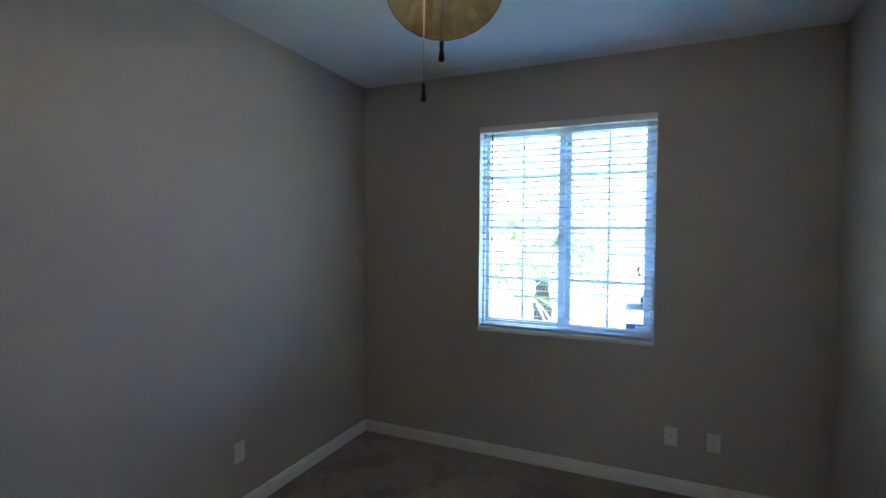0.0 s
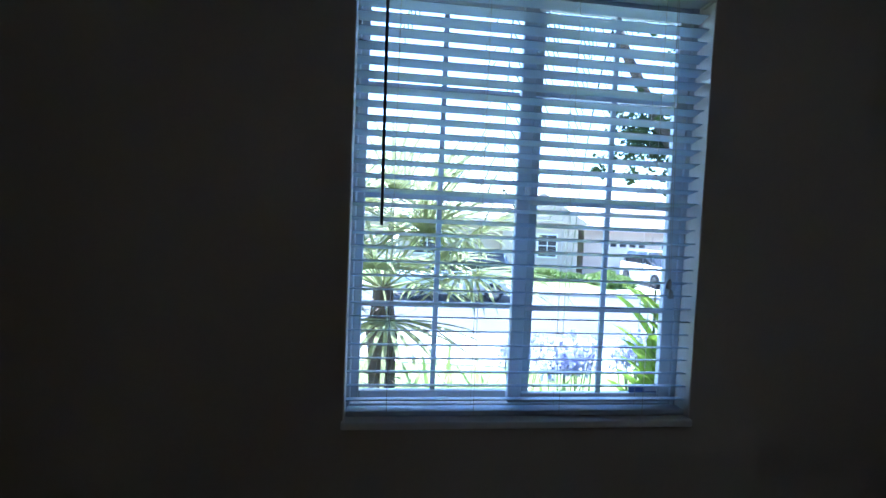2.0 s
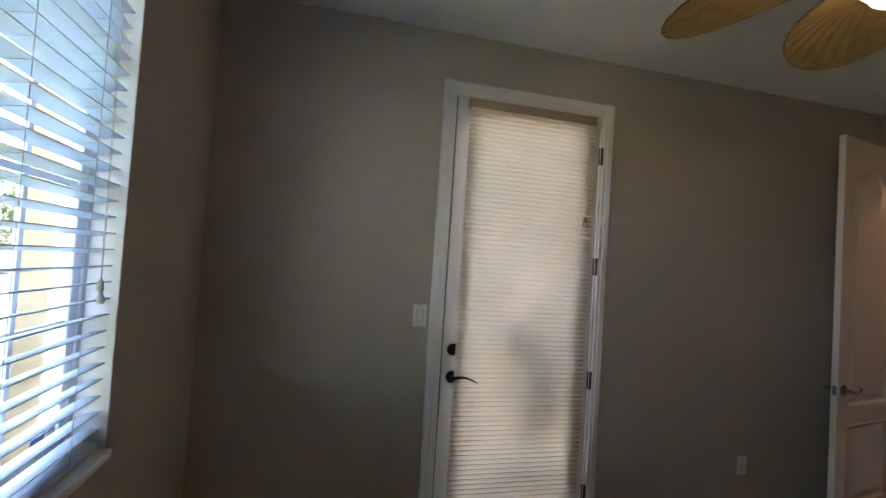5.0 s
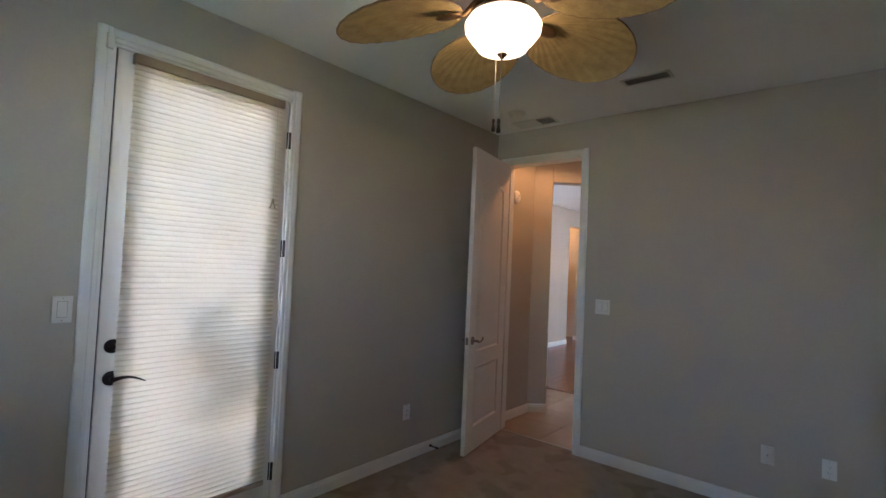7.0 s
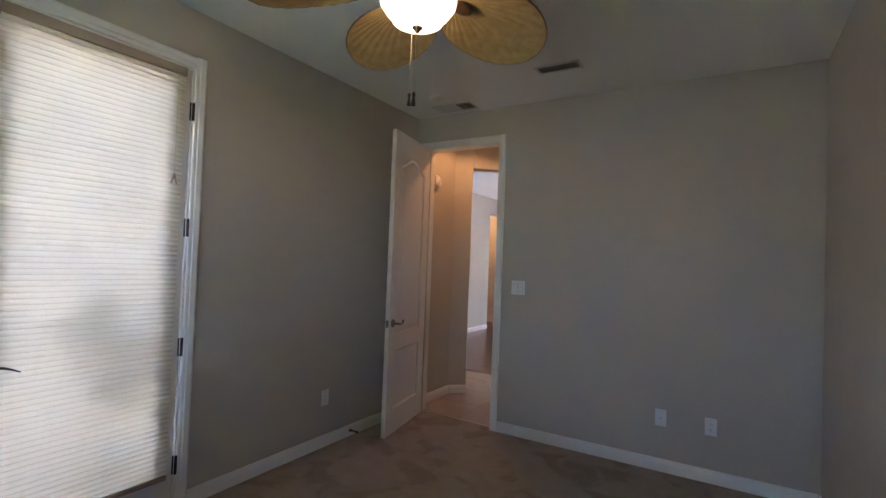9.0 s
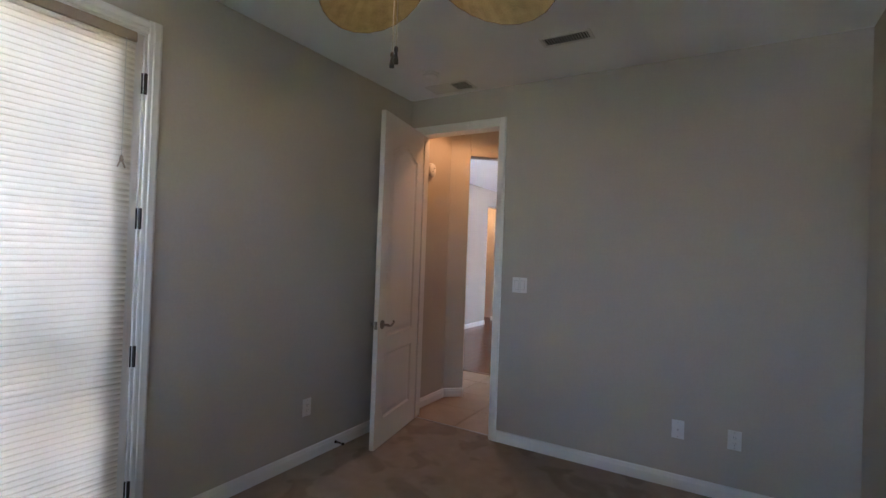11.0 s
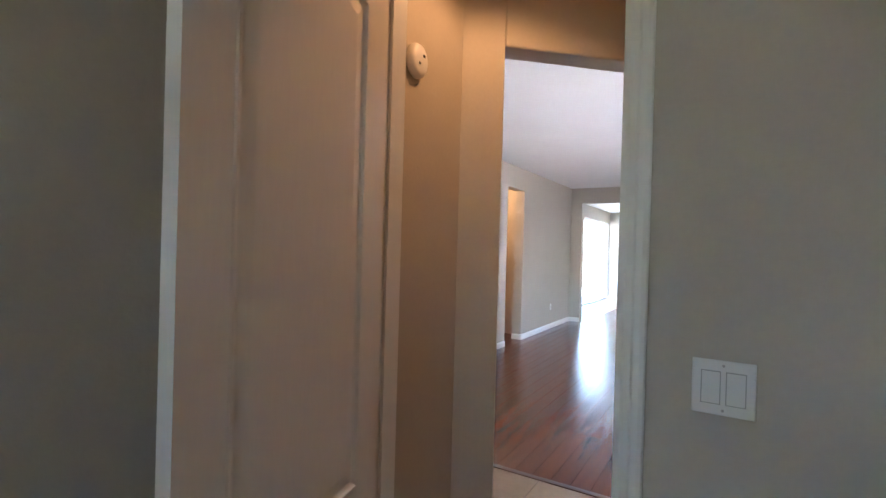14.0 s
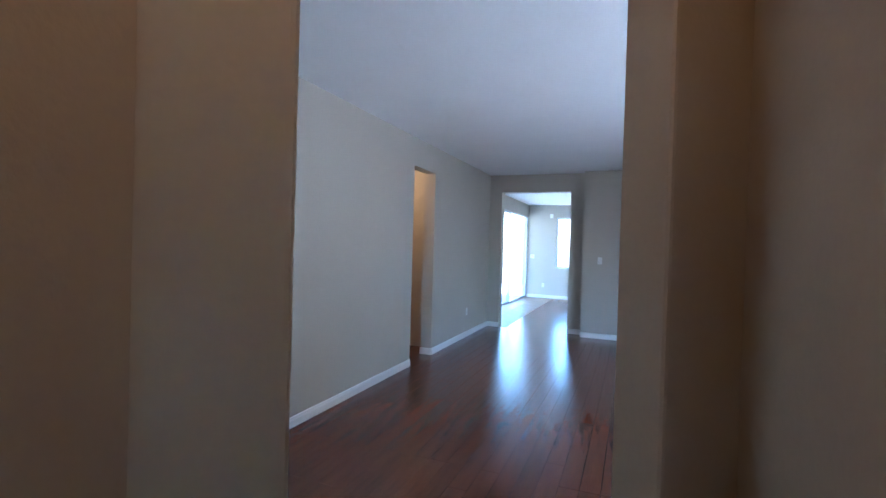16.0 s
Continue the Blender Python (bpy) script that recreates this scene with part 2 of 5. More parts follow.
def lathe(bm, profile, m=None, seg=32):
    """A turned body from (radius, height) pairs round z."""
    rings = []
    m = m or Matrix()
    for r, z in profile:
        rings.append([bm.verts.new(m @ Vector((max(r, 1e-4) * math.cos(2 * math.pi * k / seg), max(r, 1e-4) * math.sin(2 * math.pi * k / seg), z))) for k in range(seg)])
    for a, b in zip(rings, rings[1:]):
        for k in range(seg):
            bm.faces.new((a[k], a[(k + 1) % seg], b[(k + 1) % seg], b[k]))
    bm.faces.new(rings[0][::-1])
    bm.faces.new(rings[-1])


def bevel(bm, width, segments=2, angle=40):
    edges = [e for e in bm.edges if len(e.link_faces) == 2 and e.calc_face_angle(0) > radians(angle)]
    bmesh.ops.bevel(bm, geom=edges, offset=width, segments=segments, affect="EDGES", profile=0.6, clamp_overlap=True)


def finish(name, bm, mat, smooth=False, parent=None):
    bmesh.ops.recalc_face_normals(bm, faces=bm.faces)
    me = bpy.data.meshes.new(name)
    bm.to_mesh(me)
    bm.free()
    me.materials.append(mat)
    if smooth:
        me.polygons.foreach_set("use_smooth", [True] * len(me.polygons))
    ob = new(name, me)
    if parent is not None:
        ob.parent = parent
    return ob


def part(name, bm, mat, parent, label="", smooth=False):
    """One mesh part under a thing or under another part."""
    ob = finish(name, bm, mat, smooth, parent)
    return tagged(ob, label) if label else ob


def thing(name, label, category, m=None, group="", kind=""):
    ob = new(name)
    ob.empty_display_size = 0.05
    if m is not None:
        ob.matrix_basis = m
    return tagged(ob, label, category, group, kind)


def setting(name, bm, mat, label, category, smooth=False):
    return tagged(finish(name, bm, mat, smooth), label, category, kind="structure")


def boxes(*rows):
    bm = bmesh.new()
    for r in rows:
        box(bm, *r)
    return bm


# plan of the bedroom, hall and living room
XW, XE, YS, YN, ZC = -1.820, 1.245, -0.185, 4.11, 2.760
WX0, WX1, WZ0, WZ1 = -0.850, 0.322, 0.925, 2.372      # window opening
PY0, PY1, PZ = 2.012, 2.935, 2.441                     # patio door opening
DX0, DX1, DZ = 0.380, 1.150, 2.472                     # bedroom door opening
OUT = 0.17                                             # outer wall
SY0 = YS - 0.13                                        # hall face of the bedroom's south wall
HX0, HX1 = 0.390, 1.245                                # hall
LZ = 2.80                                              # living-room ceiling
LX0, LX1, LY0, LY1 = -1.9, 3.13, -8.985, -0.95          # living room
FX0, FX1, FY0 = -0.5, 3.53, -14.5                      # far room

setting("wall_north", boxes((XW - OUT, YN, -0.3, WX0, YN + OUT, ZC), (WX1, YN, -0.3, XE + OUT, YN + OUT, ZC), (WX0, YN, -0.3, WX1, YN + OUT, WZ0), (WX0, YN, WZ1, WX1, YN + OUT, ZC)), M_WALL, "greige painted wall with a window opening", "wall")
setting("wall_west", boxes((XW - OUT, SY0, -0.3, XW, YN, ZC)), M_WALL, "plain greige painted bedroom wall", "wall")
setting("wall_east", boxes((XE, SY0, -0.3, XE + OUT, PY0, ZC), (XE, PY1, -0.3, XE + OUT, YN, ZC), (XE, PY0, PZ, XE + OUT, PY1, ZC)), M_WALL, "greige painted wall round the patio door", "wall")
setting("wall_south", boxes((XW, SY0, -0.3, DX0, YS, ZC), (DX1, SY0, -0.3, XE, YS, ZC), (DX0, SY0, DZ, DX1, YS, ZC)), M_WALL, "greige painted wall with the bedroom doorway", "wall")
setting("ceiling", boxes((XW - OUT, SY0, ZC, XE + OUT, YN + OUT, ZC + 0.15)), M_CEIL, "flat white textured bedroom ceiling", "ceiling")
setting("floor", boxes((XW - OUT, YS - 0.06, -0.2, XE + OUT, YN + OUT, 0.0)), M_CARPET, "taupe cut-pile carpet with brushed dark patches", "floor")

# hall: straight walls and a wall at 45 degrees with a square opening
setting("wall_hall_east", boxes((HX1, -0.898, -0.2, HX1 + 0.15, SY0, ZC)), M_WALL, "greige hall wall in warm lamplight", "wall")
setting("wall_hall_west", boxes((HX0 - 0.12, -1.95, -0.2, HX0, SY0, ZC)), M_WALL, "greige hall wall in warm lamplight", "wall")
DG = Matrix.Translation((HX1 + 0.004, -0.898, 0)) @ pose(0, 0, 0, 0, 0, -136)     # x runs along the wall, y out of the hall's back
bm = bmesh.new()
L0, L1, LEND, TH = 0.210, 0.955, 1.190, 0.145
for r in ((-0.02, 0, -0.2, L0, TH, ZC), (L1, 0, -0.2, LEND + 0.02, TH, ZC), (L0, 0, 2.438, L1, TH, ZC)):
    box(bm, *r, m=DG)
bevel(bm, 0.014, 3)
setting("wall_hall_diagonal", bm, M_WALL, "angled greige wall with a square opening and rounded edges", "wall", smooth=False)
setting("ceiling_hall", boxes((HX0 - 0.12, -1.95, ZC, HX1 + 0.3, SY0, ZC + 0.1)), M_CEIL, "white hall ceiling in warm light", "ceiling")
setting("floor_hall", boxes((HX0 - 0.2, -2.05, -0.2, 2.6, YS - 0.06, -0.012)), M_GROUT, "grout bed under beige hall tiles", "floor")

# living room
AY0, AY1, AZ = -6.36, -5.70, 2.455
OX0, OX1, OZ = 1.665, 2.900, 2.485
setting("wall_living_east", boxes((LX1, LY0 - 0.2, -0.2, LX1 + 0.16, AY0, LZ), (LX1, AY1, -0.2, LX1 + 0.16, LY1, LZ), (LX1, AY0, AZ, LX1 + 0.16, AY1, LZ)), M_WALL, "sage-greige living room wall with a square opening", "wall")
setting("wall_living_south", boxes((OX1, LY0 - 0.2, -0.2, LX1, LY0, LZ), (1.42, LY0 - 0.2, -0.2, OX0, LY0, LZ), (OX0, LY0 - 0.2, OZ, OX1, LY0, LZ), (LX0, LY0 - 0.2, -0.2, 1.42, LY0 + 0.22, LZ)), M_WALL, "greige living room wall with a wide opening", "wall")
setting("wall_living_north", boxes((HX1 + 0.15, LY1, -0.2, LX1 + 0.16, LY1 + 0.12, LZ), (LX0, -1.95, -0.2, HX0 - 0.12, -1.83, LZ)), M_WALL, "plain greige living room wall", "wall")
# unseen window, assumed here and sized to set the living room's daylight
LWY0, LWY1, LWZ0, LWZ1 = -5.3, -2.3, 0.10, 1.95
setting("wall_living_west", boxes((LX0 - 0.16, LY0 - 0.2, -0.2, LX0, LWY0, LZ), (LX0 - 0.16, LWY1, -0.2, LX0, -1.83, LZ), (LX0 - 0.16, LWY0, -0.2, LX0, LWY1, LWZ0), (LX0 - 0.16, LWY0, LWZ1, LX0, LWY1, LZ)), M_WALL, "living room wall with an assumed wide window", "wall")
bm = boxes((LX0 - 0.16, LY0 - 0.2, LZ, LX1 + 0.16, -1.95, LZ + 0.1), (HX1 + 0.02, -1.95, LZ, LX1 + 0.16, LY1 + 0.12, LZ + 0.1))
setting("ceiling_living", bm, M_CEIL, "white living room ceiling", "ceiling")
setting("subfloor_living", boxes((LX0 - 0.16, LY0 - 0.2, -0.2, LX1 + 1.4, -2.05, -0.014), (2.6, -2.05, -0.2, LX1 + 0.16, LY1, -0.014)), M_DARKSLOT, "dark underlay below the plank floor", "floor")
# small passage behind the living room's east opening
setting("wall_passage", boxes((LX1 + 1.25, AY0 - 0.4, -0.2, LX1 + 1.35, AY1 + 0.6, LZ), (LX1 + 0.16, AY0 - 0.5, -0.2, LX1 + 1.35, AY0 - 0.4, LZ), (LX1 + 0.16, AY1 + 0.6, -0.2, LX1 + 1.35, AY1 + 0.7, LZ)), M_WALL, "warm lit passage wall", "wall")
setting("ceiling_passage", boxes((LX1 + 0.16, AY0 - 0.5, LZ, LX1 + 1.35, AY1 + 0.7, LZ + 0.1)), M_CEIL, "white passage ceiling", "ceiling")
# unseen lamp, added to warm the passage walls
lamp("passage_bulb", "POINT", 0.9, (1.0, 0.55, 0.24), pose(LX1 + 0.75, -6.0, 2.5), shadow_soft_size=0.06)

# far room: slider on the east, window on the south
GY0, GY1, GZ = -14.47, -10.6, 2.38
BX0, BX1, BZ0, BZ1 = 1.33, 2.72, 0.88, 2.36
setting("wall_far_east", boxes((FX1, FY0 - 0.16, -0.2, FX1 + 0.16, GY0, LZ), (FX1, GY1, -0.2, FX1 + 0.16, LY0 - 0.2, LZ), (FX1, GY0, GZ, FX1 + 0.16, GY1, LZ)), M_WALL, "greige wall with a wide sliding door", "wall")
setting("wall_far_south", boxes((FX0, FY0 - 0.16, -0.2, BX0, FY0, LZ), (BX1, FY0 - 0.16, -0.2, FX1, FY0, LZ), (BX0, FY0 - 0.16, -0.2, BX1, FY0, BZ0), (BX0, FY0 - 0.16, BZ1, BX1, FY0, LZ)), M_WALL, "greige wall with a window, far across the house", "wall")
setting("wall_far_west", boxes((FX0 - 0.16, FY0 - 0.16, -0.2, FX0, LY0 - 0.2, LZ)), M_WALL, "plain greige wall", "wall")
setting("wall_far_north", boxes((LX1 + 0.16, LY0 - 0.2, -0.2, FX1, LY0 - 0.05, LZ)), M_WALL, "plain greige wall", "wall")
setting("ceiling_far", boxes((FX0 - 0.16, FY0 - 0.16, LZ - 0.08, FX1 + 0.16, LY0 - 0.2, LZ + 0.02)), M_CEIL, "white ceiling of the far room", "ceiling")
setting("subfloor_far", boxes((FX0 - 0.16, FY0 - 0.16, -0.2, FX1 + 0.16, LY0 - 0.2, -0.014)), M_GROUT, "grout bed of the far room floor", "floor")


# baseboards, one run each, with a moulded top
def baseboard(a, b, side, label="white moulded baseboard"):
    """A run from a to b on the floor; side is the way it stands proud."""
    a, b, side = Vector((*a, 0)), Vector((*b, 0)), Vector((*side, 0)).normalized()
    bm = bmesh.new()
    prof = [(0.0, 0.0), (0.014, 0.0), (0.014, 0.058), (0.011, 0.066), (0.009, 0.080), (0.004, 0.086), (0.0, 0.087)]
    ends = [[bm.verts.new(p + side * d + Vector((0, 0, z))) for d, z in prof] for p in (a, b)]
    for k in range(len(prof)):
        j = (k + 1) % len(prof)
        bm.faces.new((ends[0][k], ends[0][j], ends[1][j], ends[1][k]))
    bm.faces.new(ends[0])
    bm.faces.new(ends[1][::-1])
    return setting("baseboard", bm, M_TRIM, label, "baseboard")


baseboard((XW, YN), (XE, YN), (0, -1))
baseboard((XW, YS + 0.0), (XW, YN - 0.014), (1, 0))
baseboard((XW + 0.014, YS), (DX0 - 0.050, YS), (0, 1))
baseboard((XE, YS + 0.03), (XE, PY0 - 0.064), (-1, 0))
baseboard((XE, PY1 + 0.064), (XE, YN - 0.014), (-1, 0))
baseboard((HX1, SY0 - 0.02), (HX1, -0.898), (-1, 0))
baseboard((HX0, SY0), (HX0, -1.76), (1, 0))


def on_diag(u, v=0.0):
    p = DG @ Vector((u, v, 0))
    return (p.x, p.y)


NX, NY = (DG.to_3x3() @ Vector((0, -1, 0))).xy
baseboard(on_diag(0.006), on_diag(L0), (NX, NY))
baseboard(on_diag(L1), on_diag(LEND), (NX, NY))
baseboard((LX1, LY0), (LX1, AY0), (-1, 0))
baseboard((LX1, AY1), (LX1, LY1), (-1, 0))
baseboard((LX1 + 0.16, AY0), (LX1, AY0), (0, 1))
baseboard((LX1 + 1.25, AY0 - 0.4), (LX1 + 1.25, AY1 + 0.6), (-1, 0))
baseboard((OX1, LY0), (LX1 - 0.014, LY0), (0, 1))
baseboard((1.42, LY0), (OX0, LY0), (0, 1))
baseboard((LX0, LY0 + 0.22), (1.42, LY0 + 0.22), (0, 1))
baseboard((FX0, FY0), (FX1, FY0), (0, 1))


# door and window casings
def casing_run(a, b, across, out, width=0.064, thick=0.016):
    """A moulded casing board from a to b; across points to its outer edge, out from the wall."""
    a, b, across, out = Vector(a), Vector(b), Vector(across), Vector(out)
    prof = [(0.0, 0.0), (0.0, thick * 0.6), (0.006, thick * 0.75), (0.020, thick * 0.75), (0.026, thick), (width - 0.012, thick), (width - 0.004, thick * 0.8), (width, thick * 0.5), (width, 0.0)]
    bm = bmesh.new()
    ends = [[bm.verts.new(p + across * u + out * v) for u, v in prof] for p in (a, b)]
    for k in range(len(prof)):
        j = (k + 1) % len(prof)
        bm.faces.new((ends[0][k], ends[0][j], ends[1][j], ends[1][k]))
    bm.faces.new(ends[0])
    bm.faces.new(ends[1][::-1])
    return bm


def door_frame(name, label, w0, w1, top, face, depth, axis, out, cw=0.064):
    """Jambs, stops and casing round an opening. axis 'x' or 'y' runs along the wall; out is +1 or -1 along the other."""
    def p(u, v, z):
        return (u, v, z) if axis == "x" else (v, u, z)
    def ob(bm, u0, v0, z0, u1, v1, z1):
        a, b = p(u0, v0, z0), p(u1, v1, z1)
        box(bm, min(a[0], b[0]), min(a[1], b[1]), z0, max(a[0], b[0]), max(a[1], b[1]), z1)
    t = tagged(new(name), label, "door frame", kind="structure")
    for u0, u1 in ((w0, w0 + 0.018), (w1 - 0.018, w1)):
        bm = bmesh.new()
        ob(bm, u0, face + out * 0.002, 0, u1, face - out * (depth + 0.002), top - 0.018)
        part("jamb", bm, M_TRIM, t)
        stop = bmesh.new()
        s0, s1 = (u1, u1 + 0.011) if u0 == w0 else (u0 - 0.011, u0)
        ob(stop, s0, face - out * 0.045, 0, s1, face - out * 0.08, top - 0.018)
        part("door_stop", stop, M_TRIM, t)
    bm = bmesh.new()
    ob(bm, w0, face + out * 0.002, top - 0.018, w1, face - out * (depth + 0.002), top)
    part("head_jamb", bm, M_TRIM, t)
    o = Vector(p(0, out, 0))
    ax = Vector(p(1, 0, 0))
    for a, b, c in (((w0 + 0.005, 0), (w0 + 0.005, top - 0.005 + cw), -ax), ((w1 - 0.005, 0), (w1 - 0.005, top - 0.005 + cw), ax)):
        part("side_casing", casing_run(p(a[0], face, a[1]), p(b[0], face, b[1]), c, o, cw), M_TRIM, t)
    part("head_casing", casing_run(p(w0 + 0.005, face, top - 0.005), p(w1 - 0.005, face, top - 0.005), Vector((0, 0, 1)), o, cw, 0.0155), M_TRIM, t)
    return t


fr = door_frame("door_frame_1", "white casing round the bedroom doorway", DX0, DX1, DZ, YS, 0.13, "x", 1, 0.052)
part("side_casing", casing_run((DX1 - 0.005, SY0, 0), (DX1 - 0.005, SY0, DZ + 0.056), (1, 0, 0), (0, -1, 0)), M_TRIM, fr)
part("head_casing", casing_run((DX0 + 0.005, SY0, DZ - 0.005), (DX1 - 0.005, SY0, DZ - 0.005), (0, 0, 1), (0, -1, 0)), M_TRIM, fr)
door_frame("door_frame_2", "white casing round the patio door", PY0, PY1, PZ, XE, 0.15, "y", -1)


# panelled bedroom door, standing open against the east wall
def panel_outline(x0, x1, z0, z1, arch, d=0.0):
    """The edge of a door panel, drawn in by d; arch lifts the middle of its top."""
    pts = [(x0 + d, z0 + d), (x1 - d, z0 + d), (x1 - d, z1 - d)]
    if arch:
        for k in range(1, 16):
            u = k / 16
            pts.append((x1 - d + (x0 - x1 + 2 * d) * u, z1 - d + arch * math.sin(math.pi * u) ** 1.5))
    return pts + [(x0 + d, z1 - d)]


def raised_panel(bm, shape, y, sgn):
    """A panel in a door face at y: an ogee down to a groove and a bevel up to the raised field."""
    rings = []
    for d, h in ((0.0, 0.0), (0.004, 0.003), (0.010, 0.002), (0.016, -0.005), (0.022, -0.0085), (0.028, -0.0085), (0.060, -0.0015), (0.066, -0.001)):
        rings.append([bm.verts.new((px, y + sgn * h, pz)) for px, pz in panel_outline(*shape, d)])
    for a, b in zip(rings, rings[1:]):
        for k in range(len(a)):
            j = (k + 1) % len(a)
            bm.faces.new((a[k], a[j], b[j], b[k]))
    bm.faces.new(rings[-1])


def leaf_face(bm, w, z0, z1, y, shapes):
    """One face of a door leaf with its panels cut out."""
    edges = []
    for pts in [[(0, z0), (w, z0), (w, z1), (0, z1)]] + [panel_outline(*sh) for sh in shapes]:
        vs = [bm.verts.new((px, y, pz)) for px, pz in pts]
        edges += [bm.edges.new((vs[k], vs[(k + 1) % len(vs)])) for k in range(len(vs))]
    bmesh.ops.triangle_fill(bm, edges=edges, use_beauty=True, use_dissolve=False)


def lever_handle(parent, at, out, along, mat, scroll):
    """A round rose with a curved lever. out: from the door's face; along: the lever's way."""
    at, out, along = Vector(at), Vector(out), Vector(along)
    m = Matrix.Translation(at) @ out.to_track_quat("Z", "Y").to_matrix().to_4x4()
    bm = bmesh.new()
    lathe(bm, [(0.033, 0.0), (0.033, 0.004), (0.030, 0.008), (0.020, 0.011), (0.014, 0.014)], m, 28)
    rose = part("rose", bm, mat, parent, smooth=True)
    bm = bmesh.new()
    rod(bm, at + out * 0.010, at + out * 0.050, 0.010)
    pts, rad = [at + out * 0.046], [0.0105]
    up = Vector((0, 0, 1))
    for k in range(1, 15):
        u = k / 14
        if scroll:
            ang = max(0.0, (u - 0.72) / 0.28) * 4.2
            base = at + out * 0.048 + along * (0.095 * min(u / 0.72, 1.0)) + up * (-0.010 * math.sin(math.pi * min(u / 0.72, 1)) + 0.006 * min(u / 0.72, 1) ** 3)
            pts.append(base + (along * math.sin(ang) + up * (1 - math.cos(ang))) * 0.006)
            rad.append(0.0095 - 0.003 * u)
        else:
            pts.append(at + out * (0.046 + 0.012 * u) + along * 0.125 * u + up * (0.010 * math.sin(math.pi * u * 1.1) - 0.016 * u * u))
            rad.append(0.0095 * (1 - 0.72 * u))
    tube(bm, pts, rad, 10)
    part("lever", bm, mat, rose, smooth=True)


HINGE, LEAFW, LEAFT, OPEN = Vector((DX1 - 0.016, YS + 0.014, 0)), 0.733, 0.035, 101.5
dm = Matrix.Translation(HINGE) @ pose(0, 0, 0, 0, 0, OPEN)
door = thing("door_1", "white two-panel bedroom door standing open beside the wall", "door", dm, kind="structure")
SHAPES = ((0.118, LEAFW - 0.118, 0.80, 2.19, 0.085), (0.118, LEAFW - 0.118, 0.20, 0.69, 0.0))
bm = bmesh.new()
for y in (0.0, LEAFT):
    leaf_face(bm, LEAFW, 0.012, 2.450, y, SHAPES)
edge = [(0, 0.012), (LEAFW, 0.012), (LEAFW, 2.450), (0, 2.450)]
for (xa, za), (xb, zb) in zip(edge, edge[1:] + edge[:1]):
    bm.faces.new([bm.verts.new(p) for p in ((xa, 0.0, za), (xb, 0.0, zb), (xb, LEAFT, zb), (xa, LEAFT, za))])
bmesh.ops.remove_doubles(bm, verts=bm.verts, dist=1e-5)
part("leaf", bm, M_DOOR, door)
for sgn, y in ((1, LEAFT), (-1, 0.0)):
    for shape in SHAPES:
        bm = bmesh.new()
        raised_panel(bm, shape, y, sgn)
        part("panel", bm, M_DOOR, door)
    lever_handle(door, (LEAFW - 0.062, y, 0.905), (0, sgn, 0), (-1, 0, 0), M_NICKEL, True)
bm = bmesh.new()
box(bm, LEAFW - 0.001, 0.006, 0.875, LEAFW + 0.0015, 0.029, 0.932)
box(bm, LEAFW, 0.012, 0.896, LEAFW + 0.010, 0.023, 0.912)
part("latch_plate", bm, M_NICKEL, door, "satin nickel latch plate")
for z in (0.25, 0.95, 1.65, 2.25):
    bm = bmesh.new()
    rod(bm, (-0.004, -0.006, z - 0.045), (-0.004, -0.006, z + 0.045), 0.0065)
    box(bm, -0.003, 0.001, z - 0.045, -0.0005, 0.030, z + 0.045)
    part("hinge", bm, M_NICKEL, door, smooth=False)

# spring door stop on the east baseboard
ds = thing("door_stop_spring", "small spring door stop with a dark rubber tip on the baseboard", "door stop", pose(XE - 0.013, 0.63, 0.045))
bm = bmesh.new()
lathe(bm, [(0.012, 0.0), (0.012, 0.004), (0.006, 0.006)], pose(0, 0, 0, 0, -90, 0), 14)
tube(bm, [(-0.004 - 0.062 * k / 90, 0.006 * math.cos(k * 0.9), 0.006 * math.sin(k * 0.9)) for k in range(91)], 0.0012, 5)
part("spring", bm, M_BRONZE, ds, smooth=True)
bm = bmesh.new()
lathe(bm, [(0.007, 0.064), (0.009, 0.067), (0.009, 0.078), (0.006, 0.081)], pose(0, 0, 0, 0, -90, 0), 14)
part("tip", bm, M_RUBBER, ds, smooth=True)

# patio door: full-height glass leaf with a cellular shade
pd = thing("door_2", "white full-glass patio door, closed behind a lit shade", "door", kind="structure")
QY0, QY1, QX = PY0 + 0.021, PY1 - 0.027, XE + 0.006
GL = (QY0 + 0.115, QY1 - 0.115, 0.215, 2.33)
bm = boxes((QX, QY0, 0.012, QX + 0.044, GL[0], 2.421), (QX, GL[1], 0.012, QX + 0.044, QY1, 2.421), (QX, GL[0], 0.012, QX + 0.044, GL[1], GL[2]), (QX, GL[0], GL[3], QX + 0.044, GL[1], 2.421))
part("leaf", bm, M_DOOR, pd)
bm = boxes((QX + 0.018, GL[0] - 0.005, GL[2] - 0.005, QX + 0.024, GL[1] + 0.005, GL[3] + 0.005))
pane = part("pane", bm, M_GLASS, pd)
# black strips stand for the gap's shade and stop light leaking past the leaf
part("weatherstrip", boxes((QX + 0.010, QY1 + 0.0005, 0.012, QX + 0.060, QY1 + 0.0068, 2.424), (QX + 0.046, PY0 + 0.002, 0.004, QX + 0.060, QY0 + 0.014, 2.424), (QX + 0.046, QY1 - 0.014, 0.004, QX + 0.060, QY1, 2.424), (QX + 0.046, QY0 + 0.014, 2.410, QX + 0.060, QY1 - 0.014, 2.438)), M_RUBBER, pd, "black strip filling the dark gap round the leaf")
pane.visible_shadow = False
bm = bmesh.new()
